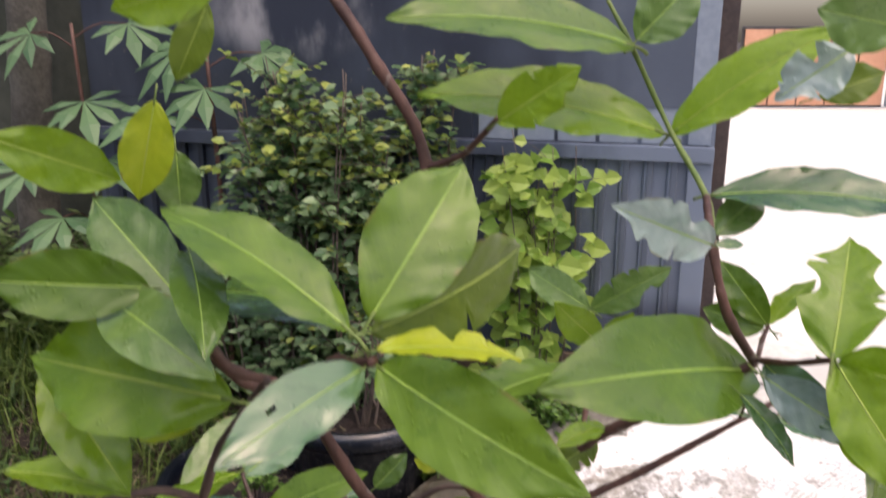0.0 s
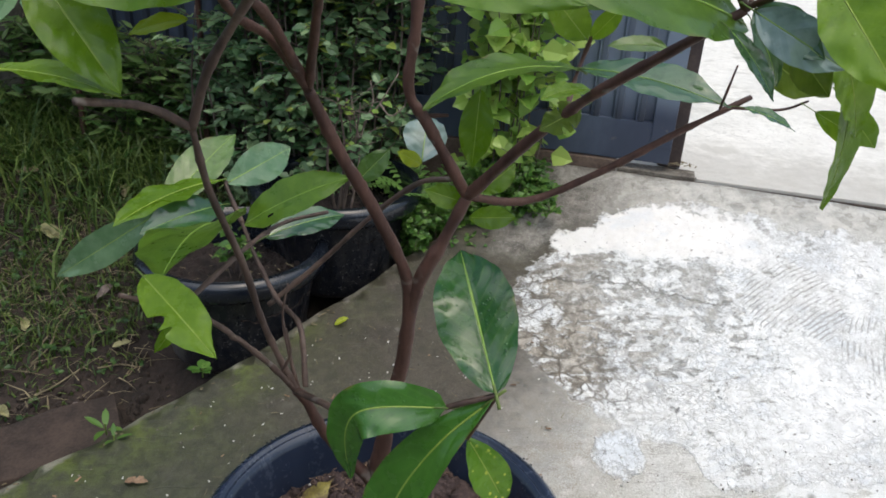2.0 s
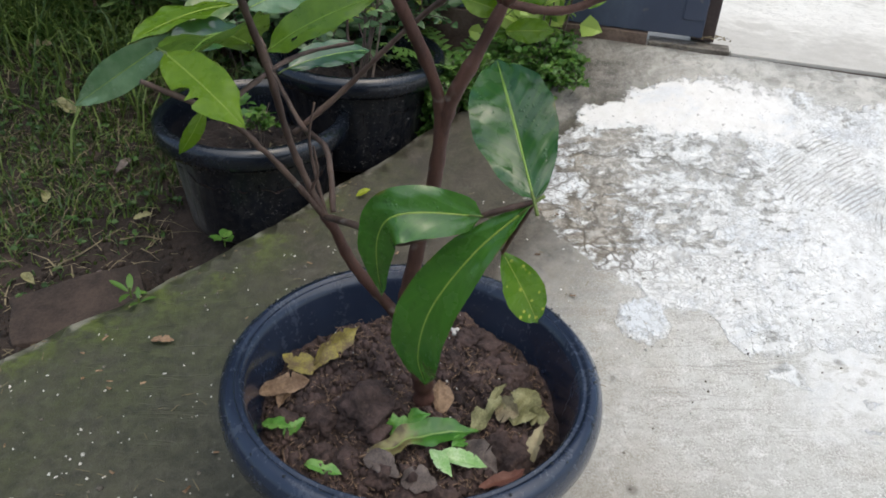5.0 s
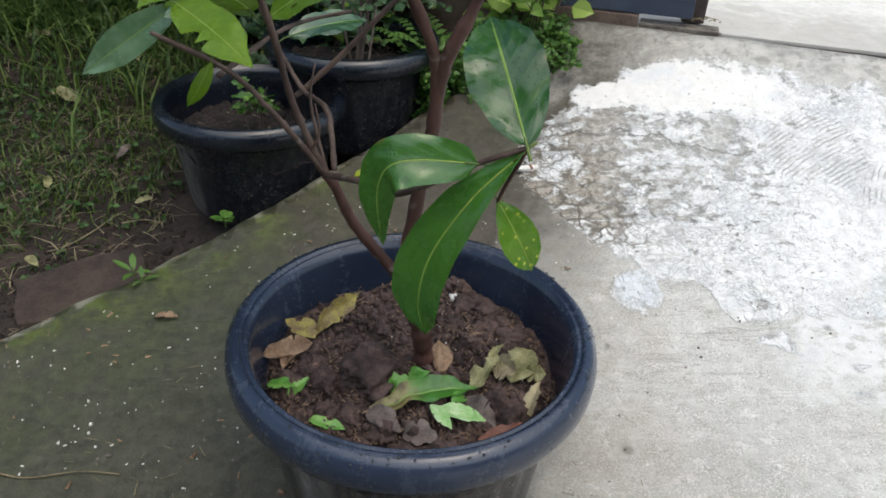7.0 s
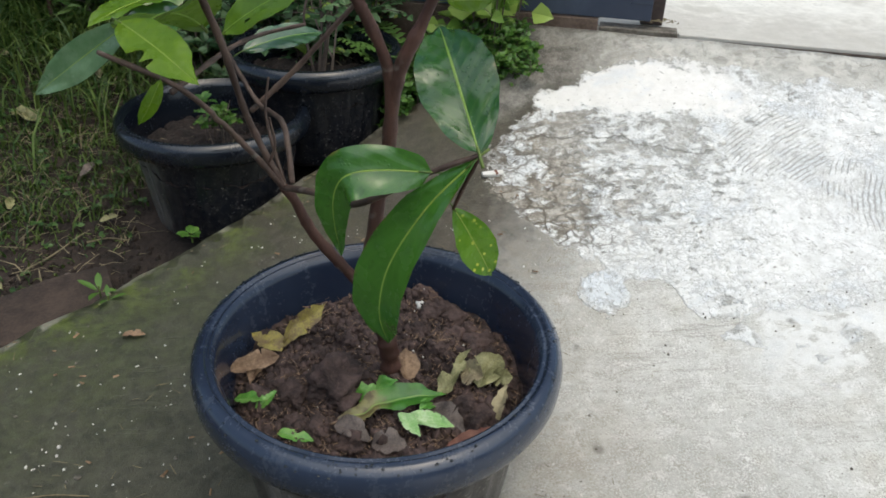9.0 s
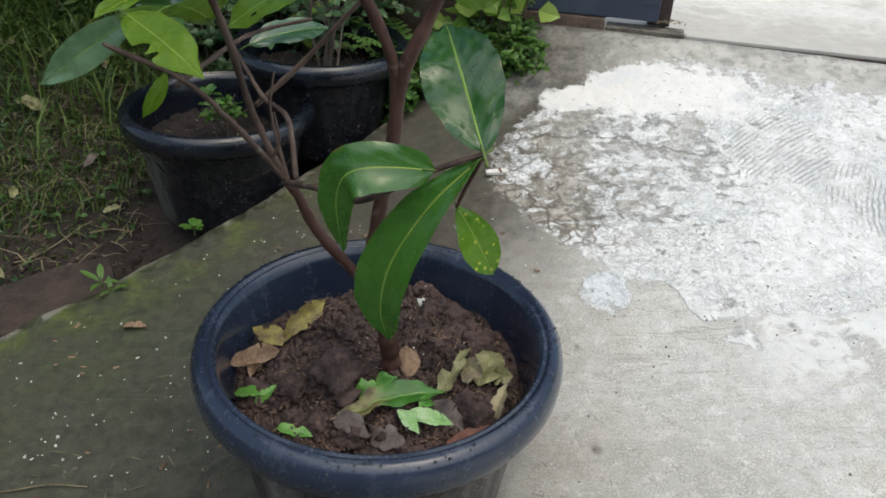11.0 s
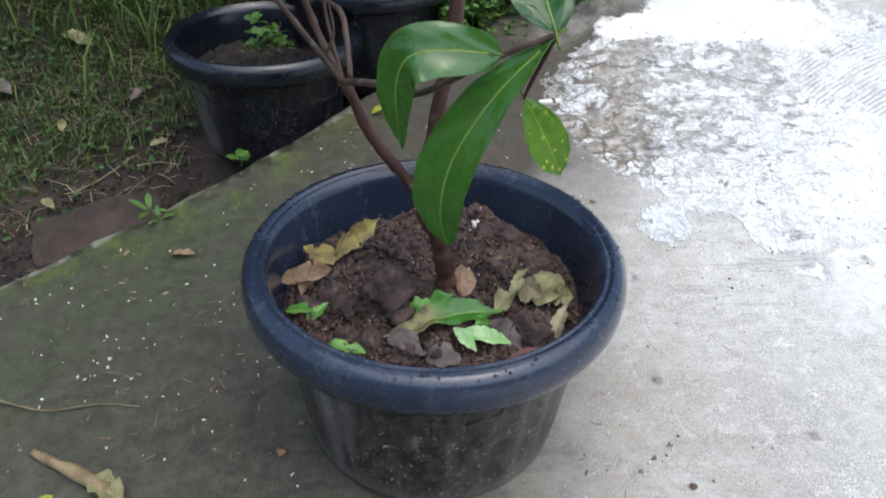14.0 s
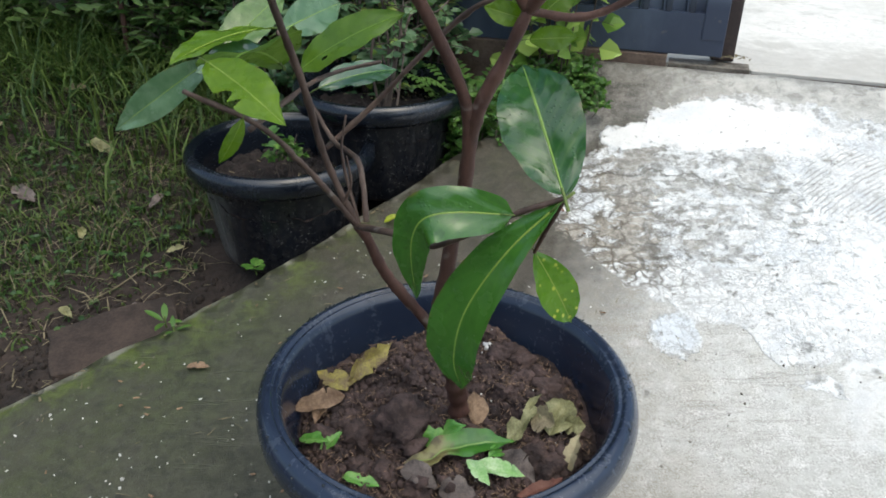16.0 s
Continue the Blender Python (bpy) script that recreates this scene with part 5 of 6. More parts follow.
# ---- fallen leaves and scraps in the pot ----
def fallen(name, material, base, tip, normal, width, label, bend=None, ragged=0.0, seed=1, category="fallen leaf", group="", crumple=1.0):
    bm = blade(base, tip, normal, width, bend, None, ragged * 0.6, seed, 8, 22, 0.75, 0.25)
    size = (Vector(tip) - Vector(base)).length
    for v in bm.verts:
        v.co += noise.noise_vector(v.co * 45 + Vector((seed, 0, 0))) * size * 0.07 * crumple + noise.noise_vector(v.co * 120) * size * 0.02 * crumple
    ob = part(name, bm, material, smooth=True)
    tagged(ob, label, category, group)


IN_POT = "leaf litter in the pot"
def lying(name, material, base, tip, normal, width, label, bend=None, ragged=0.0, seed=1, category="fallen leaf", crumple=1.0):
    """A leaf lying on the pot's soil: heights are above the earth there."""
    up = [(p[0], p[1], soil_top(p[0], p[1]) + 0.004 + p[2]) if p else None for p in (base, tip, bend)]
    fallen(name, material, up[0], up[1], normal, width, label, up[2], ragged, seed, category, IN_POT, crumple)


lying("dry_leaf", DRY_YELLOW, (-0.135, 0.572, 0.004), (-0.086, 0.618, 0.014), (0.5, -0.6, 0.6), 0.021, "curled yellow-brown dry leaf on the pot's soil", (-0.112, 0.588, 0.016), 0.4, 3, crumple=1.2)
lying("dry_leaf", DRY_YELLOW, (-0.128, 0.562, 0.004), (-0.166, 0.588, 0.016), (0.5, -0.5, 0.6), 0.026, "curled yellow-brown dry leaf on the pot's soil", None, 0.4, 33, crumple=1.3)
lying("dry_leaf", DRY, (-0.130, 0.550, 0.004), (-0.180, 0.530, 0.016), (0.2, -0.5, 0.8), 0.021, "brown dry leaf against the pot wall", (-0.152, 0.540, 0.016), 0.3, 4, crumple=1.0)
lying("dry_leaf", DRY, (-0.148, 0.545, 0.004), (-0.158, 0.520, 0.006), (-0.3, -0.6, 0.6), 0.016, "brown dry leaf against the pot wall", None, 0.3, 34, crumple=1.2)
lying("green_leaf_scrap", SCRAP, (-0.170, 0.506, 0.006), (-0.138, 0.488, 0.003), (0.0, -0.2, 1), 0.016, "torn green leaf scrap on the soil", None, 0.9, 5, "leaf scrap", 1.5)
lying("green_leaf_scrap", SCRAP, (-0.148, 0.488, 0.003), (-0.126, 0.500, 0.008), (0.2, -0.3, 1), 0.013, "torn green leaf scrap on the soil", None, 0.7, 35, "leaf scrap", 1.5)
lying("fallen_green_leaf", FALLEN, (-0.062, 0.462, 0.003), (0.046, 0.494, 0.007), (0.05, -0.15, 1.0), 0.030, "fallen green leaf with a browned end", (-0.004, 0.474, 0.016), 0.2, 6, crumple=0.45)
lying("green_leaf_scrap", SCRAP, (-0.046, 0.494, 0.003), (-0.006, 0.494, 0.010), (0, -0.5, 1), 0.026, "shredded green leaf scrap beside the trunk", None, 0.9, 14, "leaf scrap", 1.6)
lying("green_leaf_scrap", SCRAP_PALE, (0.002, 0.455, 0.008), (0.052, 0.446, 0.006), (0.1, -0.2, 1), 0.018, "pale torn green leaf scrap on the soil", None, 0.8, 7, "leaf scrap", 1.0)
lying("green_leaf_scrap", SCRAP_PALE, (-0.004, 0.460, 0.009), (0.017, 0.428, 0.006), (0.1, -0.2, 1), 0.015, "pale torn green leaf scrap on the soil", None, 0.5, 17, "leaf scrap", 1.0)
lying("green_leaf_scrap", SCRAP, (0.018, 0.466, 0.003), (0.034, 0.482, 0.008), (0.1, -0.3, 1), 0.014, "torn green leaf scrap on the soil", None, 0.6, 37, "leaf scrap", 1.2)
lying("dry_leaf", DRY_OLIVE, (0.078, 0.500, 0.004), (0.104, 0.548, 0.018), (-0.3, -0.8, 0.6), 0.036, "pale yellow-olive dry leaf leaning on the rim", None, 0.3, 8, crumple=1.1)
lying("dry_leaf", DRY_PALE, (0.066, 0.520, 0.004), (0.084, 0.502, 0.018), (-0.2, -0.8, 0.6), 0.028, "pale grey-brown dry leaf on the soil", None, 0.7, 9, crumple=1.4)
lying("dry_leaf", DRY_OLIVE, (0.036, 0.496, 0.004), (0.068, 0.524, 0.009), (-0.1, -0.4, 0.9), 0.020, "shredded olive dry leaf on the soil", None, 0.9, 36, crumple=1.6)
lying("dry_leaf", DRY_OLIVE, (0.050, 0.508, 0.004), (0.074, 0.548, 0.010), (-0.2, -0.6, 0.8), 0.012, "shredded olive dry leaf on the soil", None, 0.6, 38, crumple=1.4)
lying("dry_leaf", DRY, (0.006, 0.516, 0.003), (0.004, 0.542, 0.022), (0.4, -0.8, 0.4), 0.026, "orange-brown dry leaf beside the trunk", None, 0.2, 10, crumple=0.8)
lying("dry_leaf", DRY_RED, (0.044, 0.430, 0.003), (0.088, 0.452, 0.008), (-0.4, -0.3, 0.8), 0.014, "reddish-brown dry leaf along the rim", (0.074, 0.434, 0.012), 0.2, 11)
lying("dry_leaf", DRY_PALE, (0.094, 0.462, 0.004), (0.110, 0.496, 0.014), (-0.6, -0.4, 0.7), 0.018, "pale dry leaf tucked against the pot wall", None, 0.4, 12)
lying("green_leaf_scrap", SCRAP, (-0.120, 0.446, 0.003), (-0.084, 0.440, 0.004), (0, -0.2, 1), 0.014, "small green leaf scrap on the soil", None, 0.3, 13, "leaf scrap")
lying("dry_leaf", DRY_GREY, (0.026, 0.476, 0.002), (0.062, 0.452, 0.005), (-0.1, -0.3, 0.9), 0.030, "flat grey-brown rotting leaf on the soil", None, 0.5, 41, crumple=1.0)
lying("dry_leaf", DRY_GREY, (-0.066, 0.456, 0.001), (-0.030, 0.440, 0.003), (0, -0.2, 1), 0.026, "flat grey-brown rotting leaf on the soil", None, 0.6, 42, crumple=1.2)
lying("dry_leaf", DRY_GREY, (-0.030, 0.436, 0.001), (0.006, 0.426, 0.003), (0, -0.2, 1), 0.028, "flat grey-brown rotting leaf on the soil", None, 0.5, 43, crumple=1.0)
lying("dry_leaf", DRY_OLIVE, (0.096, 0.512, 0.006), (0.116, 0.506, 0.020), (-0.6, -0.6, 0.5), 0.020, "torn olive dry leaf against the pot wall", None, 0.6, 44, crumple=1.4)
for n, (a, b) in enumerate((((-0.105, 0.618), (-0.080, 0.622)), ((-0.070, 0.455), (-0.045, 0.470)), ((0.085, 0.596), (0.102, 0.590)), ((-0.03, 0.625), (-0.005, 0.618)), ((-0.145, 0.470), (-0.138, 0.448)))):
    ends = [(*p, soil_top(*p) + 0.008) for p in (a, b)]
    tagged(part("straw", tube(bmesh.new(), ends, 0.0013, 0.0009, 6, 4, 0.3), HUSK, smooth=True), "short piece of straw on the pot's soil", "straw", "straws in the pot")
bm = bmesh.new()
lump(bm, (0, 0, 0), 0.0062, 3.0, 0.6)
stone = part("white_pebble", bm, CRUMB, smooth=True)
stone.location = (0.024, 0.644, soil_top(0.024, 0.644) + 0.006)
tagged(stone, "small white pebble on the pot's soil", "pebble")

# ---- things lying on the pavement ----
def lies(x, y, up=0.003):
    return (x, y, rise(x, y) + up)


fallen("dry_leaf", DRY_OLIVE, lies(-0.372, 0.418, 0.012), lies(-0.330, 0.392, 0.008), (0.2, -0.2, 1), 0.032, "olive-brown curled dry leaf on mossy concrete", None, 0.2, 21, crumple=0.8)
bm = tube(bmesh.new(), [lies(-0.350, 0.404, 0.009), lies(-0.385, 0.424, 0.009), lies(-0.420, 0.440, 0.007), lies(-0.452, 0.457, 0.005)], 0.0095, 0.0042, 10, 6, 0.35)
tagged(part("dry_stalk", bm, STALK, smooth=True), "thick brown leaf stalk on the pavement", "stalk")
fallen("yellow_leaflet", LEAF["yellow"], lies(-0.422, 0.387), lies(-0.408, 0.404), (0, 0, 1), 0.012, "small yellow leaflet on mossy concrete", None, 0, 22)
fallen("yellow_leaflet", LEAF["yellow"], lies(-0.140, 1.142), lies(-0.116, 1.150, 0.008), (0, -0.4, 1), 0.014, "small curled yellow leaflet on the concrete", None, 0, 23)
fallen("dry_leaf", DRY, lies(-0.405, 0.818, 0.004), lies(-0.372, 0.814, 0.006), (0, -0.2, 1), 0.017, "small crumpled brown leaf on mossy concrete", None, 0.6, 24)
bm = tube(bmesh.new(), [lies(-0.62, 0.552), lies(-0.539, 0.540, 0.005), lies(-0.471, 0.523), lies(-0.41, 0.532, 0.004), lies(-0.361, 0.529)], 0.0016, 0.0009, 6, 5, 0.2)
tagged(part("dry_twig", bm, STRAW, smooth=True), "thin pale dry twig on mossy concrete", "twig")
bm = box(bmesh.new(), (-0.020, -0.006, 0), (0.020, 0.006, 0.007), 0.002)
bmesh.ops.subdivide_edges(bm, edges=bm.edges[:], cuts=1)
for v in bm.verts:
    v.co += Vector((noise.noise(v.co * 90), noise.noise(v.co * 70 + Vector((5, 0, 0))), 0)) * 0.003
chip = part("plaster_chip", bm, CRUMB)
chip.matrix_basis = pose(*lies(0.166, 1.141, 0.001), 4, 0, 12)
band = part("band", box(bmesh.new(), (0.004, -0.0066, 0.0006), (0.009, 0.0066, 0.0076), 0.001), DRY_RED, chip, "reddish-brown stripe")
tagged(chip, "white chip of plaster on the concrete", "plaster chip")


def on_slab(r):
    while True:
        x, y = r.uniform(-0.75, 0.25), r.uniform(0.2, 1.15)
        if y < kerb_y(x) - 0.05 and (x - CX) ** 2 + (y - CY) ** 2 > 0.03:
            return x, y


def by_kerb(r):
    x = r.uniform(-0.75, -0.05)
    return x, kerb_y(x) - abs(r.gauss(0, 0.014)) - 0.012


def crumb_cluster(r):
    return -0.430 + r.gauss(0, 0.026), 0.612 + r.gauss(0, 0.026)


crumbs(10, crumb_cluster, lambda x, y: rise(x, y) + 0.001, 0.0008, 0.0024, CRUMB, "white_crumbs", "scattered white crumbs on mossy concrete", "crumbs", 27)
for n, (x, y, size) in enumerate(((-0.185, 0.462, 0.0060), (-0.255, 0.665, 0.0050), (-0.168, 0.505, 0.0045), (-0.385, 0.560, 0.0038), (0.246, 0.412, 0.0040))):
    bm = bmesh.new()
    lump(bm, (0, 0, 0), size, n * 3.0 + 1, 0.6)
    pebble = part("pebble", bm, GRIT if n % 2 else HUSK, smooth=True)
    pebble.location = lies(x, y, size * 0.4)
    tagged(pebble, "small pale pebble on the concrete", "pebble", "pebbles on the pavement")
litter(90, under_gate, lambda x, y: 0.262, 0.009, 0.0022, STRAW, "gate_litter", "dry leaf bits caught under the gate", "litter", 14)
litter(34, by_kerb, lambda x, y: rise(x, y) + 0.001, 0.0050, 0.0018, STRAW, "edge_chips", "pale chips along the broken pavement edge", "chips", 13)
litter(190, on_slab, lambda x, y: rise(x, y) + 0.001, 0.0022, 0.0013, CRUMB, "white_crumbs", "tiny white crumbs strewn over mossy concrete", "crumbs", 11)
def on_bare(r):
    while True:
        x, y = r.uniform(0.12, 0.75), r.uniform(0.22, 0.86)
        if (x - CX) ** 2 + (y - CY) ** 2 > 0.028:
            return x, y


crumbs(320, on_bare, lambda x, y: rise(x, y) - 0.0006, 0.0006, 0.0018, GRIT, "loose_grit", "dark loose grit on bare concrete", "grit", 15)
crumbs(200, on_bare, lambda x, y: rise(x, y), 0.0006, 0.0022, CRUMB, "pale_grit", "pale loose grit on bare concrete", "grit", 16)
crumbs(420, on_slab, lambda x, y: rise(x, y) - 0.0006, 0.0008, 0.0028, GRIT, "slab_dirt", "dark crumbs of dirt on mossy concrete", "dirt", 17)
crumbs(200, on_slab, lambda x, y: rise(x, y), 0.0006, 0.0020, CRUMB, "slab_grit", "pale grains on mossy concrete", "grit", 18)
litter(70, on_slab, lambda x, y: rise(x, y) + 0.001, 0.0055, 0.0020, DRY, "leaf_bits", "brown leaf bits strewn over mossy concrete", "leaf bits", 19)
litter(150, on_slab, lambda x, y: rise(x, y) + 0.001, 0.009, 0.0007, STRAW, "straw_bits", "bits of straw strewn over the concrete", "straw", 12)

# ---- the garden edge ----
bm = box(bmesh.new(), (-0.105, -0.068, -0.045), (0.105, 0.068, 0.022), 0.007)
bmesh.ops.subdivide_edges(bm, edges=bm.edges[:], cuts=4, use_grid_fill=True)
for v in bm.verts:
    v.co += 0.006 * noise.noise_vector(v.co * 14) + 0.0025 * noise.noise_vector(v.co * 50)
brick = part("brick", bm, BRICK, smooth=True)
brick.matrix_basis = pose(-0.588, 0.985, -0.098, 3, -4, 27)
tagged(brick, "weathered red brick lying in the earth", "brick")


def sprout(at, leaves, size, seed, label, long=False):
    plant = thing("weed", at, label, "weed")
    r = random.Random(seed)
    for i in range(leaves):
        a = 2 * math.pi * i / leaves + r.uniform(-0.4, 0.4)
        out, up = (r.uniform(0.7, 1.0), r.uniform(0.3, 0.7)) if not long else (r.uniform(0.8, 1.2), r.uniform(0.15, 0.40))
        base = Vector((0.1 * math.cos(a), 0.1 * math.sin(a), 0.2 if not long else 0.02)) * size
        tip = Vector((out * math.cos(a), out * math.sin(a), up)) * size
        bm = blade(base, tip, (0, 0, 1) if abs(up) < 0.9 else (-math.cos(a), -math.sin(a), 0.4), size * (0.28 if long else 0.55), None, None, 0, seed + i, 4, 8)
        part("leaf", bm, WEED, plant, "", True)
    part("stem", tube(bmesh.new(), [(0, 0, -0.01), (0, 0, size * 0.3)], 0.0015, 0.001, 6, 3), STEM_GREEN, plant)


sprout((-0.356, 1.058, 0.010), 6, 0.028, 31, "small round-leaved weed in the pavement's edge")
sprout((-0.474, 0.930, -0.012), 4, 0.038, 32, "narrow-leaved weed sprouting at the pavement's edge", True)
sprout((-0.452, 0.905, -0.010), 3, 0.027, 33, "narrow-leaved weed sprouting at the pavement's edge", True)


def blades(count, spread, high, tall, wide, material, name, label, category, seed, parent=None, flat=0.0):
    """Grass: tapering bent blades in one mesh."""
    r = random.Random(seed)
    verts, faces = [], []
    for _ in range(count):
        x, y = spread(r)
        z = high(x, y)
        a, l = r.uniform(0, 2 * math.pi), tall * r.uniform(0.35, 1.15)
        lean = r.uniform(0.3, 1.3) + flat
        d = Vector((math.cos(a), math.sin(a), 0))
        s = Vector((-math.sin(a), math.cos(a), 0)) * wide * r.uniform(0.6, 1.3)
        k = len(verts)
        sway = s.normalized() * l * r.gauss(0, 0.16)
        for t, w in ((0.0, 1.0), (0.4, 0.9), (0.75, 0.55)):
            p = Vector((x, y, z)) + (d * lean + sway / l) * l * t * t + Vector((0, 0, l * (t - 0.45 * lean * t * t)))
            verts += [p - s * w, p + s * w]
        verts.append(Vector((x, y, z)) + d * l * lean + sway + Vector((0, 0, l * max(0.02, 1 - 0.55 * lean))))
        faces += [(k, k + 1, k + 3, k + 2), (k + 2, k + 3, k + 5, k + 4), (k + 4, k + 5, k + 6)]
    ob = sheet_mesh(name, verts, faces, material, parent)
    return tagged(ob, label, category, kind="stuff")


POTS = ((-0.339, 1.245, 0.15), (-0.178, 1.412, 0.15))


def clear(x, y):
    return all((x - a) ** 2 + (y - b) ** 2 > c * c for a, b, c in POTS)


def lawn(r):
    while True:
        x, y = r.uniform(-2.2, 0.0), r.uniform(0.75, 2.7)
        off = (y - kerb_y(x)) * 0.75
        bare = noise.noise(Vector((x * 4, y * 4, 0))) * 0.12
        if off > 0.31 + bare and clear(x, y):
            return x, y


def near_lawn(r):
    while True:
        x, y = r.uniform(-1.3, -0.35), r.uniform(0.95, 1.9)
        off = (y - kerb_y(x)) * 0.75
        if off > 0.17 + 0.22 * r.random() and clear(x, y):
            return x, y


def ditch(r):
    while True:
        x, y = r.uniform(-1.1, -0.3), r.uniform(0.6, 1.4)
        off = (y - kerb_y(x)) * 0.75
        if 0.02 < off < 0.3 and clear(x, y):
            return x, y


def clover(count, spread, seed):
    """Small round three-part leaves among the grass."""
    r = random.Random(seed)
    spots = []
    for _ in range(count):
        x, y = spread(r)
        top = Vector((x, y, garden_z(x, y) + r.uniform(0.008, 0.03)))
        a = r.uniform(0, 6.28)
        spots += [(top, Vector((math.cos(a + k * 2.1), math.sin(a + k * 2.1), 0.1))) for k in range(3)]
    verts, faces = leaflets(spots, 0.011, 0.42, seed, 0.0)
    tagged(sheet_mesh("clover_patch", verts, faces, CLOVER), "small clover leaves among the grass", "clover", kind="stuff")


blades(21000, lawn, garden_z, 0.050, 0.0017, GRASS, "grass", "rough green grass in the garden", "grass", 41)
blades(7000, near_lawn, garden_z, 0.026, 0.0019, GRASS, "short_grass", "short patchy grass by the pots", "grass", 42)
blades(1100, near_lawn, garden_z, 0.055, 0.0013, STRAW, "dry_grass", "dry straw among the grass", "dry grass", 43, None, 0.9)
litter(170, near_lawn, lambda x, y: garden_z(x, y) + 0.010, 0.028, 0.0010, STRAW, "loose_straw", "dry straw lying on the grass", "straw", 45)
crumbs(2200, ditch, lambda x, y: garden_z(x, y) - 0.001, 0.0012, 0.0075, EARTH, "earth_crumbs", "loose crumbs of dark garden earth", "soil", 49)
litter(260, ditch, lambda x, y: garden_z(x, y) + 0.002, 0.012, 0.0012, STRAW, "ditch_litter", "dry bits lying on the bare earth", "litter", 46)


def tall_tuft(r):
    x = r.uniform(-1.7, -0.50)
    return x, 1.80 - 0.2 * (x + 0.6) - abs(r.gauss(0, 0.16))


blades(4200, tall_tuft, garden_z, 0.17, 0.0024, GRASS_TALL, "tall_grass", "tuft of tall green grass", "grass", 44)


# ---- shrubs ----
def leaflets(spots, size, slim, seed, droop=0.2, face=(0.0, -0.35, 1.0)):
    """Small folded leaves at the given places, pointing the given ways."""
    r = random.Random(seed)
    verts, faces = [], []
    for p, d in spots:
        d = (d + Vector((0, 0, -droop))).normalized()
        n = Vector((r.gauss(face[0], 0.5), r.gauss(face[1], 0.5), face[2]))
        s = d.cross(n).normalized()
        n = s.cross(d)
        l = size * r.uniform(0.6, 1.25)
        w = l * slim
        k = len(verts)
        verts += [p, p + d * l * 0.35 + s * w + n * w * 0.3, p + d * l * 0.4, p + d * l * 0.35 - s * w + n * w * 0.3,
                  p + d * l * 0.75 + s * w * 0.65 + n * w * 0.15, p + d * l * 0.78 - n * w * 0.1, p + d * l * 0.75 - s * w * 0.65 + n * w * 0.15, p + d * l - n * w * 0.3]
        faces += [(k, k + 2, k + 1), (k, k + 3, k + 2), (k + 1, k + 2, k + 5, k + 4), (k + 2, k + 3, k + 6, k + 5), (k + 4, k + 5, k + 7), (k + 5, k + 6, k + 7)]
    return verts, faces


def shrub(name, at, label, category, stems, spread, top, twigs, per_twig, size, slim, mats, seed, twig_len=0.12, low=0.3, thick=0.0032, root=0.5, face=(0.0, -0.35, 1.0)):
    plant = thing(name, at, label, category)
    r = random.Random(seed)
    wood = bmesh.new()
    spots = ([], [])
    for _ in range(stems):
        a = r.uniform(0, 2 * math.pi)
        tip = Vector((spread[0] * r.uniform(0.15, 1) * math.cos(a), spread[1] * r.uniform(0.15, 1) * math.sin(a), top * r.uniform(0.72, 1.0)))
        knee = Vector((tip.x * 0.7, tip.y * 0.7, tip.z * 0.45)) + Vector((r.gauss(0, 0.02), r.gauss(0, 0.02), top * 0.08))
        line = glide([(root * tip.x, root * tip.y, -0.03), knee, tip], 8)
        tube(wood, [line[0], line[8], line[16]], thick, thick * 0.4, 6, 6, 0.2)
        for _ in range(twigs):
            k = r.uniform(low, 1.0)
            p = line[int(k * 16)]
            b = r.uniform(0, 2 * math.pi)
            d = Vector((math.cos(b), math.sin(b), r.uniform(-0.1, 0.9))).normalized()
            l = twig_len * r.uniform(0.5, 1.2)
            tube(wood, [p, p + d * l * 0.5 + Vector((0, 0, 0.004)), p + d * l], thick * 0.42, thick * 0.2, 4, 2)
            for i in range(per_twig):
                t = (i + r.random()) / per_twig
                q = p + d * l * t
                c = r.uniform(0, 2 * math.pi)
                way = (d * 0.6 + Vector((math.cos(c), math.sin(c), r.uniform(-0.3, 0.6)))).normalized()
                bright = (q.z / top > 0.7 and r.random() < 0.3) or r.random() < 0.10
                spots[1 if bright else 0].append((q, way))
    part("wood", wood, TWIG, plant, "", True)
    for k, (s, m) in enumerate(zip(spots, mats)):
        if s:
            ob = sheet_mesh("crown" if k == 0 else "new_growth", *leaflets(s, size, slim, seed + k, 0.2, face), m, plant)
            tagged(ob, kind="stuff")
    return plant


shrub("shrub", (-0.21, 1.585, 0.06), "small-leaved shrub with pale new shoots before the dark gate", "shrub", 36, (0.28, 0.12), 0.84, 28, 9, 0.027, 0.35, (SHRUB, SHRUB_TIP), 51, 0.10, 0.0)
shrub("shrub", (-0.40, 1.66, 0.05), "low green shrub among the grass", "shrub", 16, (0.15, 0.10), 0.50, 16, 10, 0.027, 0.30, (SHRUB, SHRUB), 52, 0.10, 0.0)
shrub("climbing_plant", (0.168, 1.475, 0.08), "lime-green leafy climber against the navy gate", "climber", 14, (0.085, 0.05), 0.70, 10, 3, 0.042, 0.46, (VINE, VINE), 53, 0.070, 0.32, 0.0020, 0.5, (0.0, -1.0, 0.55))
shrub("undergrowth", (-0.62, 1.745, 0.10), "dark feathery undergrowth along the gate's foot", "undergrowth", 26, (0.22, 0.045), 0.34, 14, 9, 0.036, 0.17, (UNDER, UNDER), 54, 0.11, 0.0)
shrub("undergrowth", (-1.02, 1.84, 0.12), "dark feathery undergrowth along the gate's foot", "undergrowth", 30, (0.26, 0.05), 0.36, 14, 9, 0.038, 0.17, (UNDER, UNDER), 66, 0.11, 0.0)
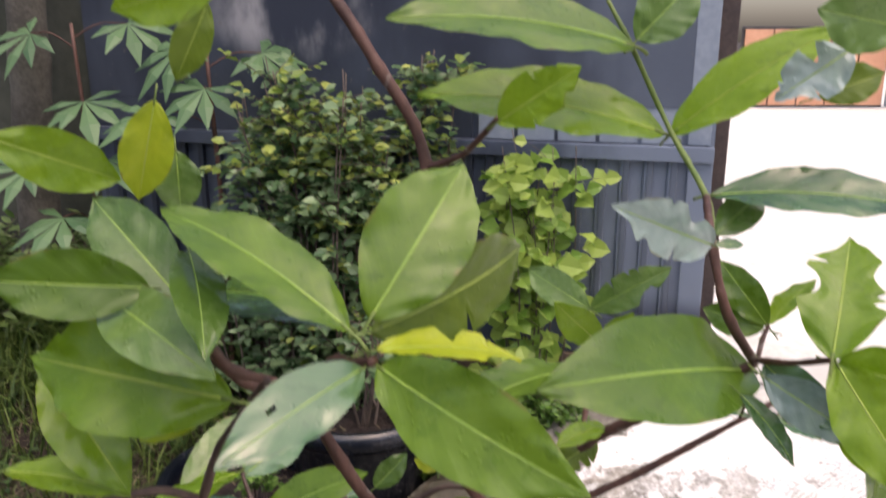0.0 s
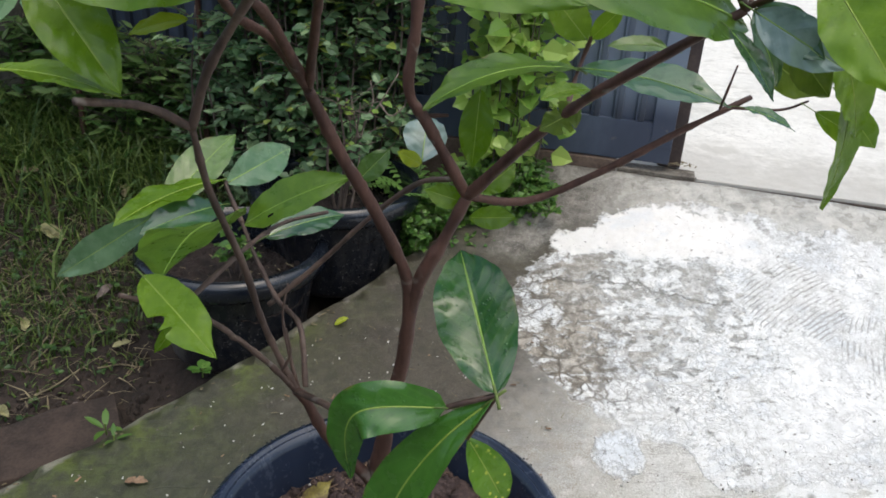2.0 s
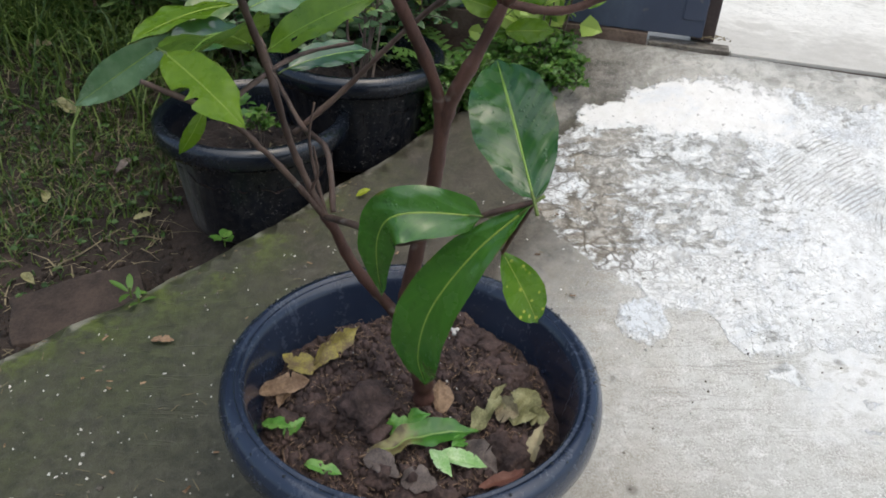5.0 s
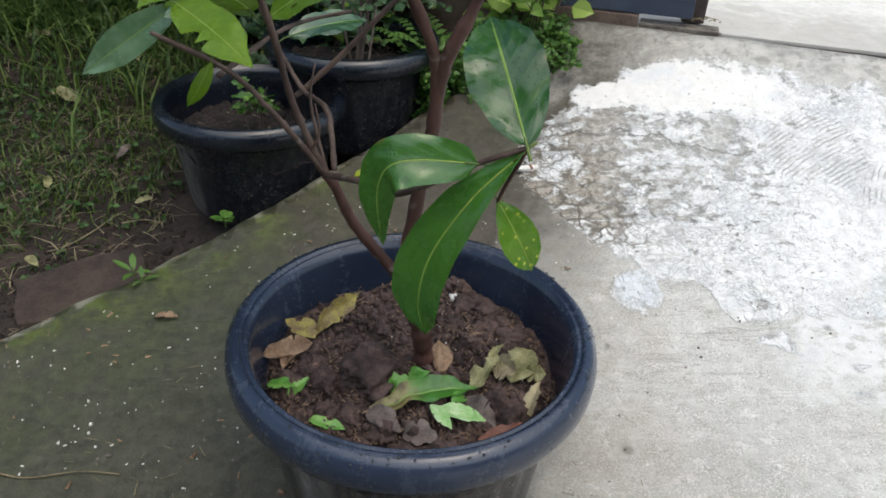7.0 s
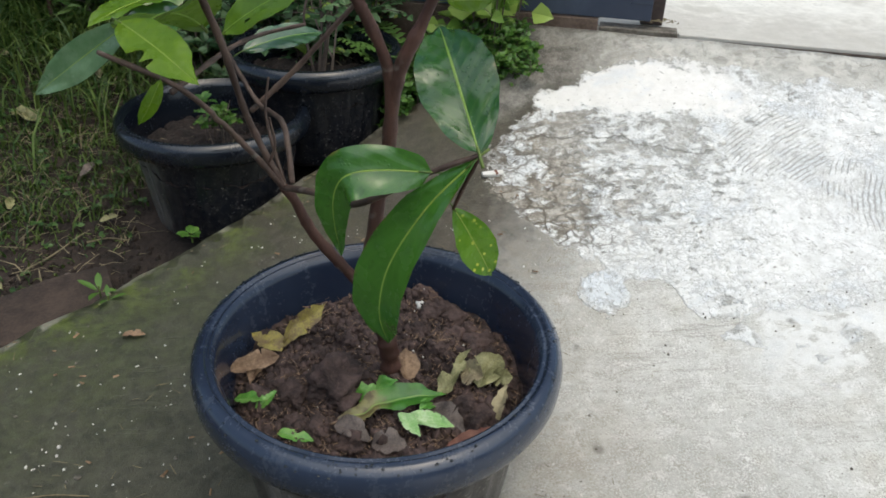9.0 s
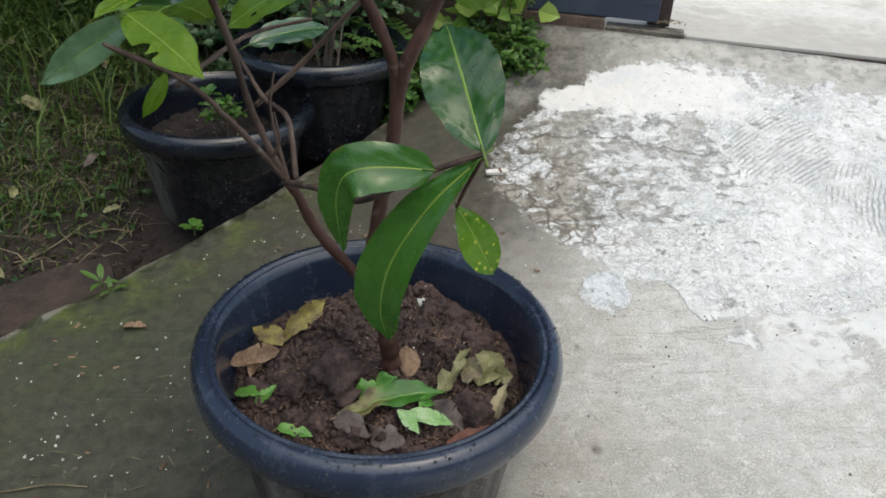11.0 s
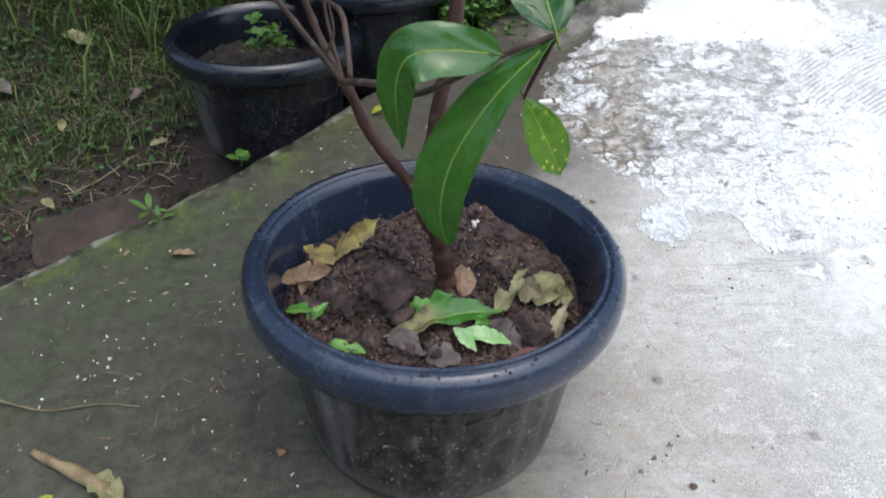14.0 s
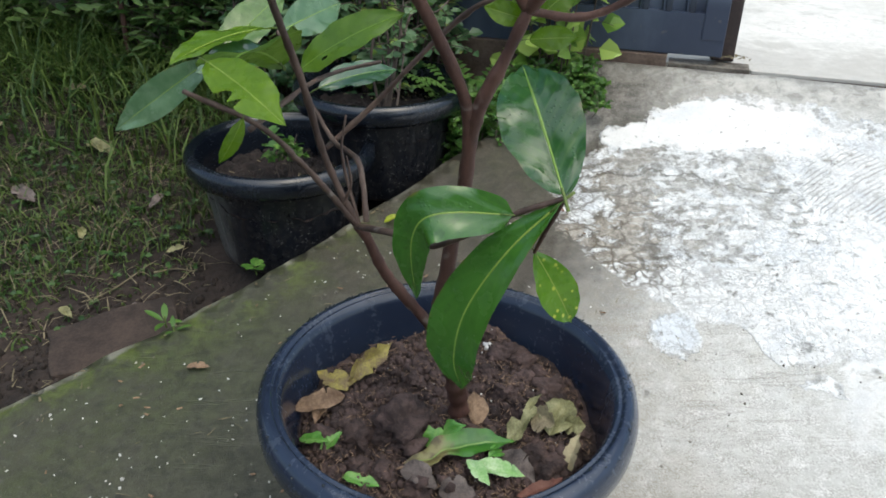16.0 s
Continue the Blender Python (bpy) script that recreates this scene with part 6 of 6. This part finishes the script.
shrub("undergrowth", (-1.50, 2.05, 0.10), "dark green undergrowth along the garden wall", "undergrowth", 20, (0.40, 0.12), 0.36, 14, 9, 0.042, 0.28, (UNDER, UNDER), 55, 0.13, 0.1)
shrub("weed_patch", (0.185, 1.455, 0.12), "low green weeds in the corner by the board", "weeds", 46, (0.09, 0.05), 0.155, 9, 9, 0.013, 0.42, (WEED, WEED), 56, 0.045, 0.0, 0.0010)
shrub("weed_patch", (0.02, 1.385, 0.085), "low green weeds beside the black pot", "weeds", 30, (0.08, 0.05), 0.12, 9, 9, 0.013, 0.42, (WEED, WEED), 57, 0.045, 0.0, 0.0010)
shrub("weed_patch", (0.10, 1.425, 0.085), "taller green weeds under the gate board", "weeds", 34, (0.10, 0.05), 0.15, 9, 9, 0.016, 0.36, (WEED, WEED), 60, 0.06, 0.0, 0.0010)
shrub("weed_patch", (0.235, 1.44, 0.165), "low green weeds at the foot of the ramp", "weeds", 40, (0.035, 0.06), 0.075, 8, 8, 0.012, 0.42, (WEED, WEED), 64, 0.03, 0.0, 0.0010)
shrub("weed_patch", (0.12, 1.37, 0.095), "small weeds in the pavement's edge", "weeds", 30, (0.05, 0.03), 0.05, 8, 8, 0.011, 0.42, (WEED, WEED), 65, 0.03, 0.0, 0.0010)
shrub("seedling_cluster", (-0.325, 1.225, 0.100), "small seedlings growing in the black pot", "seedlings", 6, (0.06, 0.05), 0.09, 4, 5, 0.016, 0.40, (WEED, WEED), 58, 0.025, 0.4, 0.0012)
shrub("pot_shrub", (-0.165, 1.41, 0.17), "thin twigs with few leaves rising from the rear pot", "pot plant", 4, (0.10, 0.05), 0.30, 5, 3, 0.024, 0.36, (SHRUB, VINE), 59, 0.09, 0.45, 0.0036, 0.15)


twigs = thing("bare_twigs", (-0.14, 1.415, 0.145), "pale leafless twigs standing in the rear pot", "twigs")
for line in (((0, 0, 0), (0.018, 0.002, 0.12), (0.028, 0.005, 0.20), (0.058, 0.005, 0.245), (0.092, 0.005, 0.305)), ((0.028, 0.005, 0.20), (0.045, 0.0, 0.25), (0.040, 0.0, 0.29)),
             ((0.022, 0.003, 0.16), (0.010, -0.004, 0.22), (0.004, -0.004, 0.26)), ((0.058, 0.005, 0.245), (0.080, -0.005, 0.225), (0.106, -0.005, 0.245)), ((0.01, 0.002, 0.06), (-0.02, 0.01, 0.13), (-0.032, 0.012, 0.20))):
    part("twig", tube(bmesh.new(), line, 0.0024, 0.0010, 6, 5, 0.4), TWIG_PALE, twigs, "", True)


def palmate(bm, at, way, size, r):
    """A leaf of seven pointed fingers."""
    way = Vector(way).normalized()
    side = way.cross(Vector((0, -0.5, 1))).normalized()
    flat = side.cross(way)
    for i in range(7):
        a = (i - 3) * 0.62
        d = way * math.cos(a) + side * math.sin(a) + flat * r.uniform(-0.25, 0.05)
        l = size * (1.0 - 0.10 * abs(i - 3)) * r.uniform(0.9, 1.1)
        s = d.cross(flat).normalized() * l * 0.15
        p = Vector(at)
        v = [bm.verts.new(q) for q in (p, p + d * l * 0.55 + s, p + d * l * 0.55 + flat * l * 0.04, p + d * l * 0.55 - s, p + d * l - flat * l * 0.12)]
        for f in ((0, 2, 1), (0, 3, 2), (1, 2, 4), (2, 3, 4)):
            bm.faces.new([v[j] for j in f])


def cassava(at, heads, seed):
    plant = thing("palmate_plant", at, "tall garden plant with seven-fingered green leaves", "garden plant", "palmate plants")
    r = random.Random(seed)
    top = max(h[2] for h in heads)
    part("stem", tube(bmesh.new(), [(0, 0, -0.05), (0.01, 0, top * 0.5), (0.0, 0.0, top)], 0.008, 0.004, 8, 6, 0.2), BARK, plant, "", True)
    for x, y, z in heads:
        tip = Vector((x, y, z))
        part("stalk", tube(bmesh.new(), [(0, 0, min(top, max(0.1, z - 0.03))), tip * 0.5 + Vector((0, 0, z * 0.5)), tip], 0.002, 0.0014, 5, 4), BARK, plant)
        bm = bmesh.new()
        palmate(bm, tip, (x + r.gauss(0, 0.03), y - 0.04, -0.05), 0.125, r)
        part("leaf", bm, PALMATE, plant)


cassava((-0.49, 1.66, 0.05), [(0.0, -0.03, 0.77), (-0.06, 0.01, 0.85), (0.09, -0.04, 0.66), (0.11, 0.02, 0.84), (-0.11, -0.04, 0.72)], 61)
cassava((-0.79, 1.72, 0.05), [(0.03, -0.05, 0.74), (-0.09, 0.0, 0.88), (0.12, 0.0, 0.90), (0.08, -0.08, 0.62), (-0.10, -0.06, 0.60), (-0.02, -0.10, 0.50)], 62)

tree = thing("tree", (-0.985, 1.84, 0.05), "slim grey-barked garden tree", "tree")
part("trunk", tube(bmesh.new(), [(0, 0, -0.1), (0.012, 0, 0.5), (0.05, 0, 1.1), (0.08, 0, 2.4)], 0.052, 0.038, 14, 8, 0.12), BARK_GREY, tree, "", True)


for n, (x, y, a, size, skin) in enumerate(((-0.875, 1.62, 0.3, 0.052, DRY_PALE), (-0.789, 1.488, 2.8, 0.075, DRY_OLIVE), (-0.898, 1.341, 2.6, 0.070, DRY_GREY), (-0.701, 1.047, -0.6, 0.040, DRY_OLIVE), (-0.62, 1.33, 1.2, 0.045, DRY_GREY),
                                           (-0.55, 1.21, 0.4, 0.035, DRY_OLIVE), (-0.74, 1.24, 2.0, 0.040, DRY_OLIVE), (-1.02, 1.50, 0.9, 0.055, DRY_PALE), (-0.66, 1.60, 1.9, 0.050, DRY_PALE), (-0.58, 1.06, 2.3, 0.030, DRY_GREY))):
    ends = [(x + k * size / 2 * math.cos(a), y + k * size / 2 * math.sin(a)) for k in (-1, 1)]
    fallen("dry_leaf", skin, *[(*p, garden_z(*p) + 0.018) for p in ends], (0.1, -0.4, 0.9), size * 0.42, "curled dry leaf lying on the garden grass", None, 0.3, 80 + n, "fallen leaf", "dry leaves on the grass", 1.2)
for n, line in enumerate((((-0.668, 1.092), (-0.640, 1.118), (-0.609, 1.156)), ((-0.58, 1.16), (-0.545, 1.175), (-0.51, 1.17)), ((-0.70, 1.16), (-0.68, 1.20), (-0.685, 1.25)))):
    bm = tube(bmesh.new(), [(*p, garden_z(*p) + 0.006) for p in line], 0.0022, 0.0012, 6, 5, 0.3)
    tagged(part("dry_twig", bm, STRAW, smooth=True), "thin pale dry twig on bare earth", "twig", "twigs on the earth")


clover(420, near_lawn, 47)
clover(500, lawn, 48)


# ---- ferns by the board ----
def fern(at, fronds, size, seed):
    plant = thing("fern", at, "small green fern at the edge of the board", "fern", "ferns")
    r = random.Random(seed)
    for i in range(fronds):
        a = 2 * math.pi * i / fronds + r.uniform(-0.3, 0.3)
        d = Vector((math.cos(a), math.sin(a), 0))
        bm = bmesh.new()
        side = Vector((-d.y, d.x, 0))
        line = [d * size * t * 0.55 + Vector((0, 0, size * (1.45 * t - 0.75 * t * t))) for t in (k / 28 for k in range(29))]
        rachis = [[bm.verts.new(p + side * sgn * 0.0012) for p in line] for sgn in (-1, 1)]
        for a, b, c, e in zip(rachis[0], rachis[0][1:], rachis[1][1:], rachis[1]):
            bm.faces.new((a, b, c, e))
        for k in range(5, 28, 2):
            t = k / 28
            l = size * 0.20 * (1 - t) ** 0.6 * min(1, 3 * t)
            for sgn, row in zip((-1, 1), rachis):
                out = side * sgn * l + (line[k + 1] - line[k]).normalized() * l * 0.45
                far = bm.verts.new(row[k].co + out - Vector((0, 0, 0.12 * l)))
                low, top = bm.verts.new(row[k].co + out * 0.5 - d * l * 0.10), bm.verts.new(row[k + 1].co + out * 0.5 + d * l * 0.10)
                bm.faces.new((row[k], low, far, top, row[k + 1]))
        part("frond", bm, FERN, plant)


fern((0.045, 1.465, 0.055), 10, 0.26, 71)
fern((0.00, 1.50, 0.055), 8, 0.24, 72)
fern((0.105, 1.475, 0.055), 8, 0.21, 73)
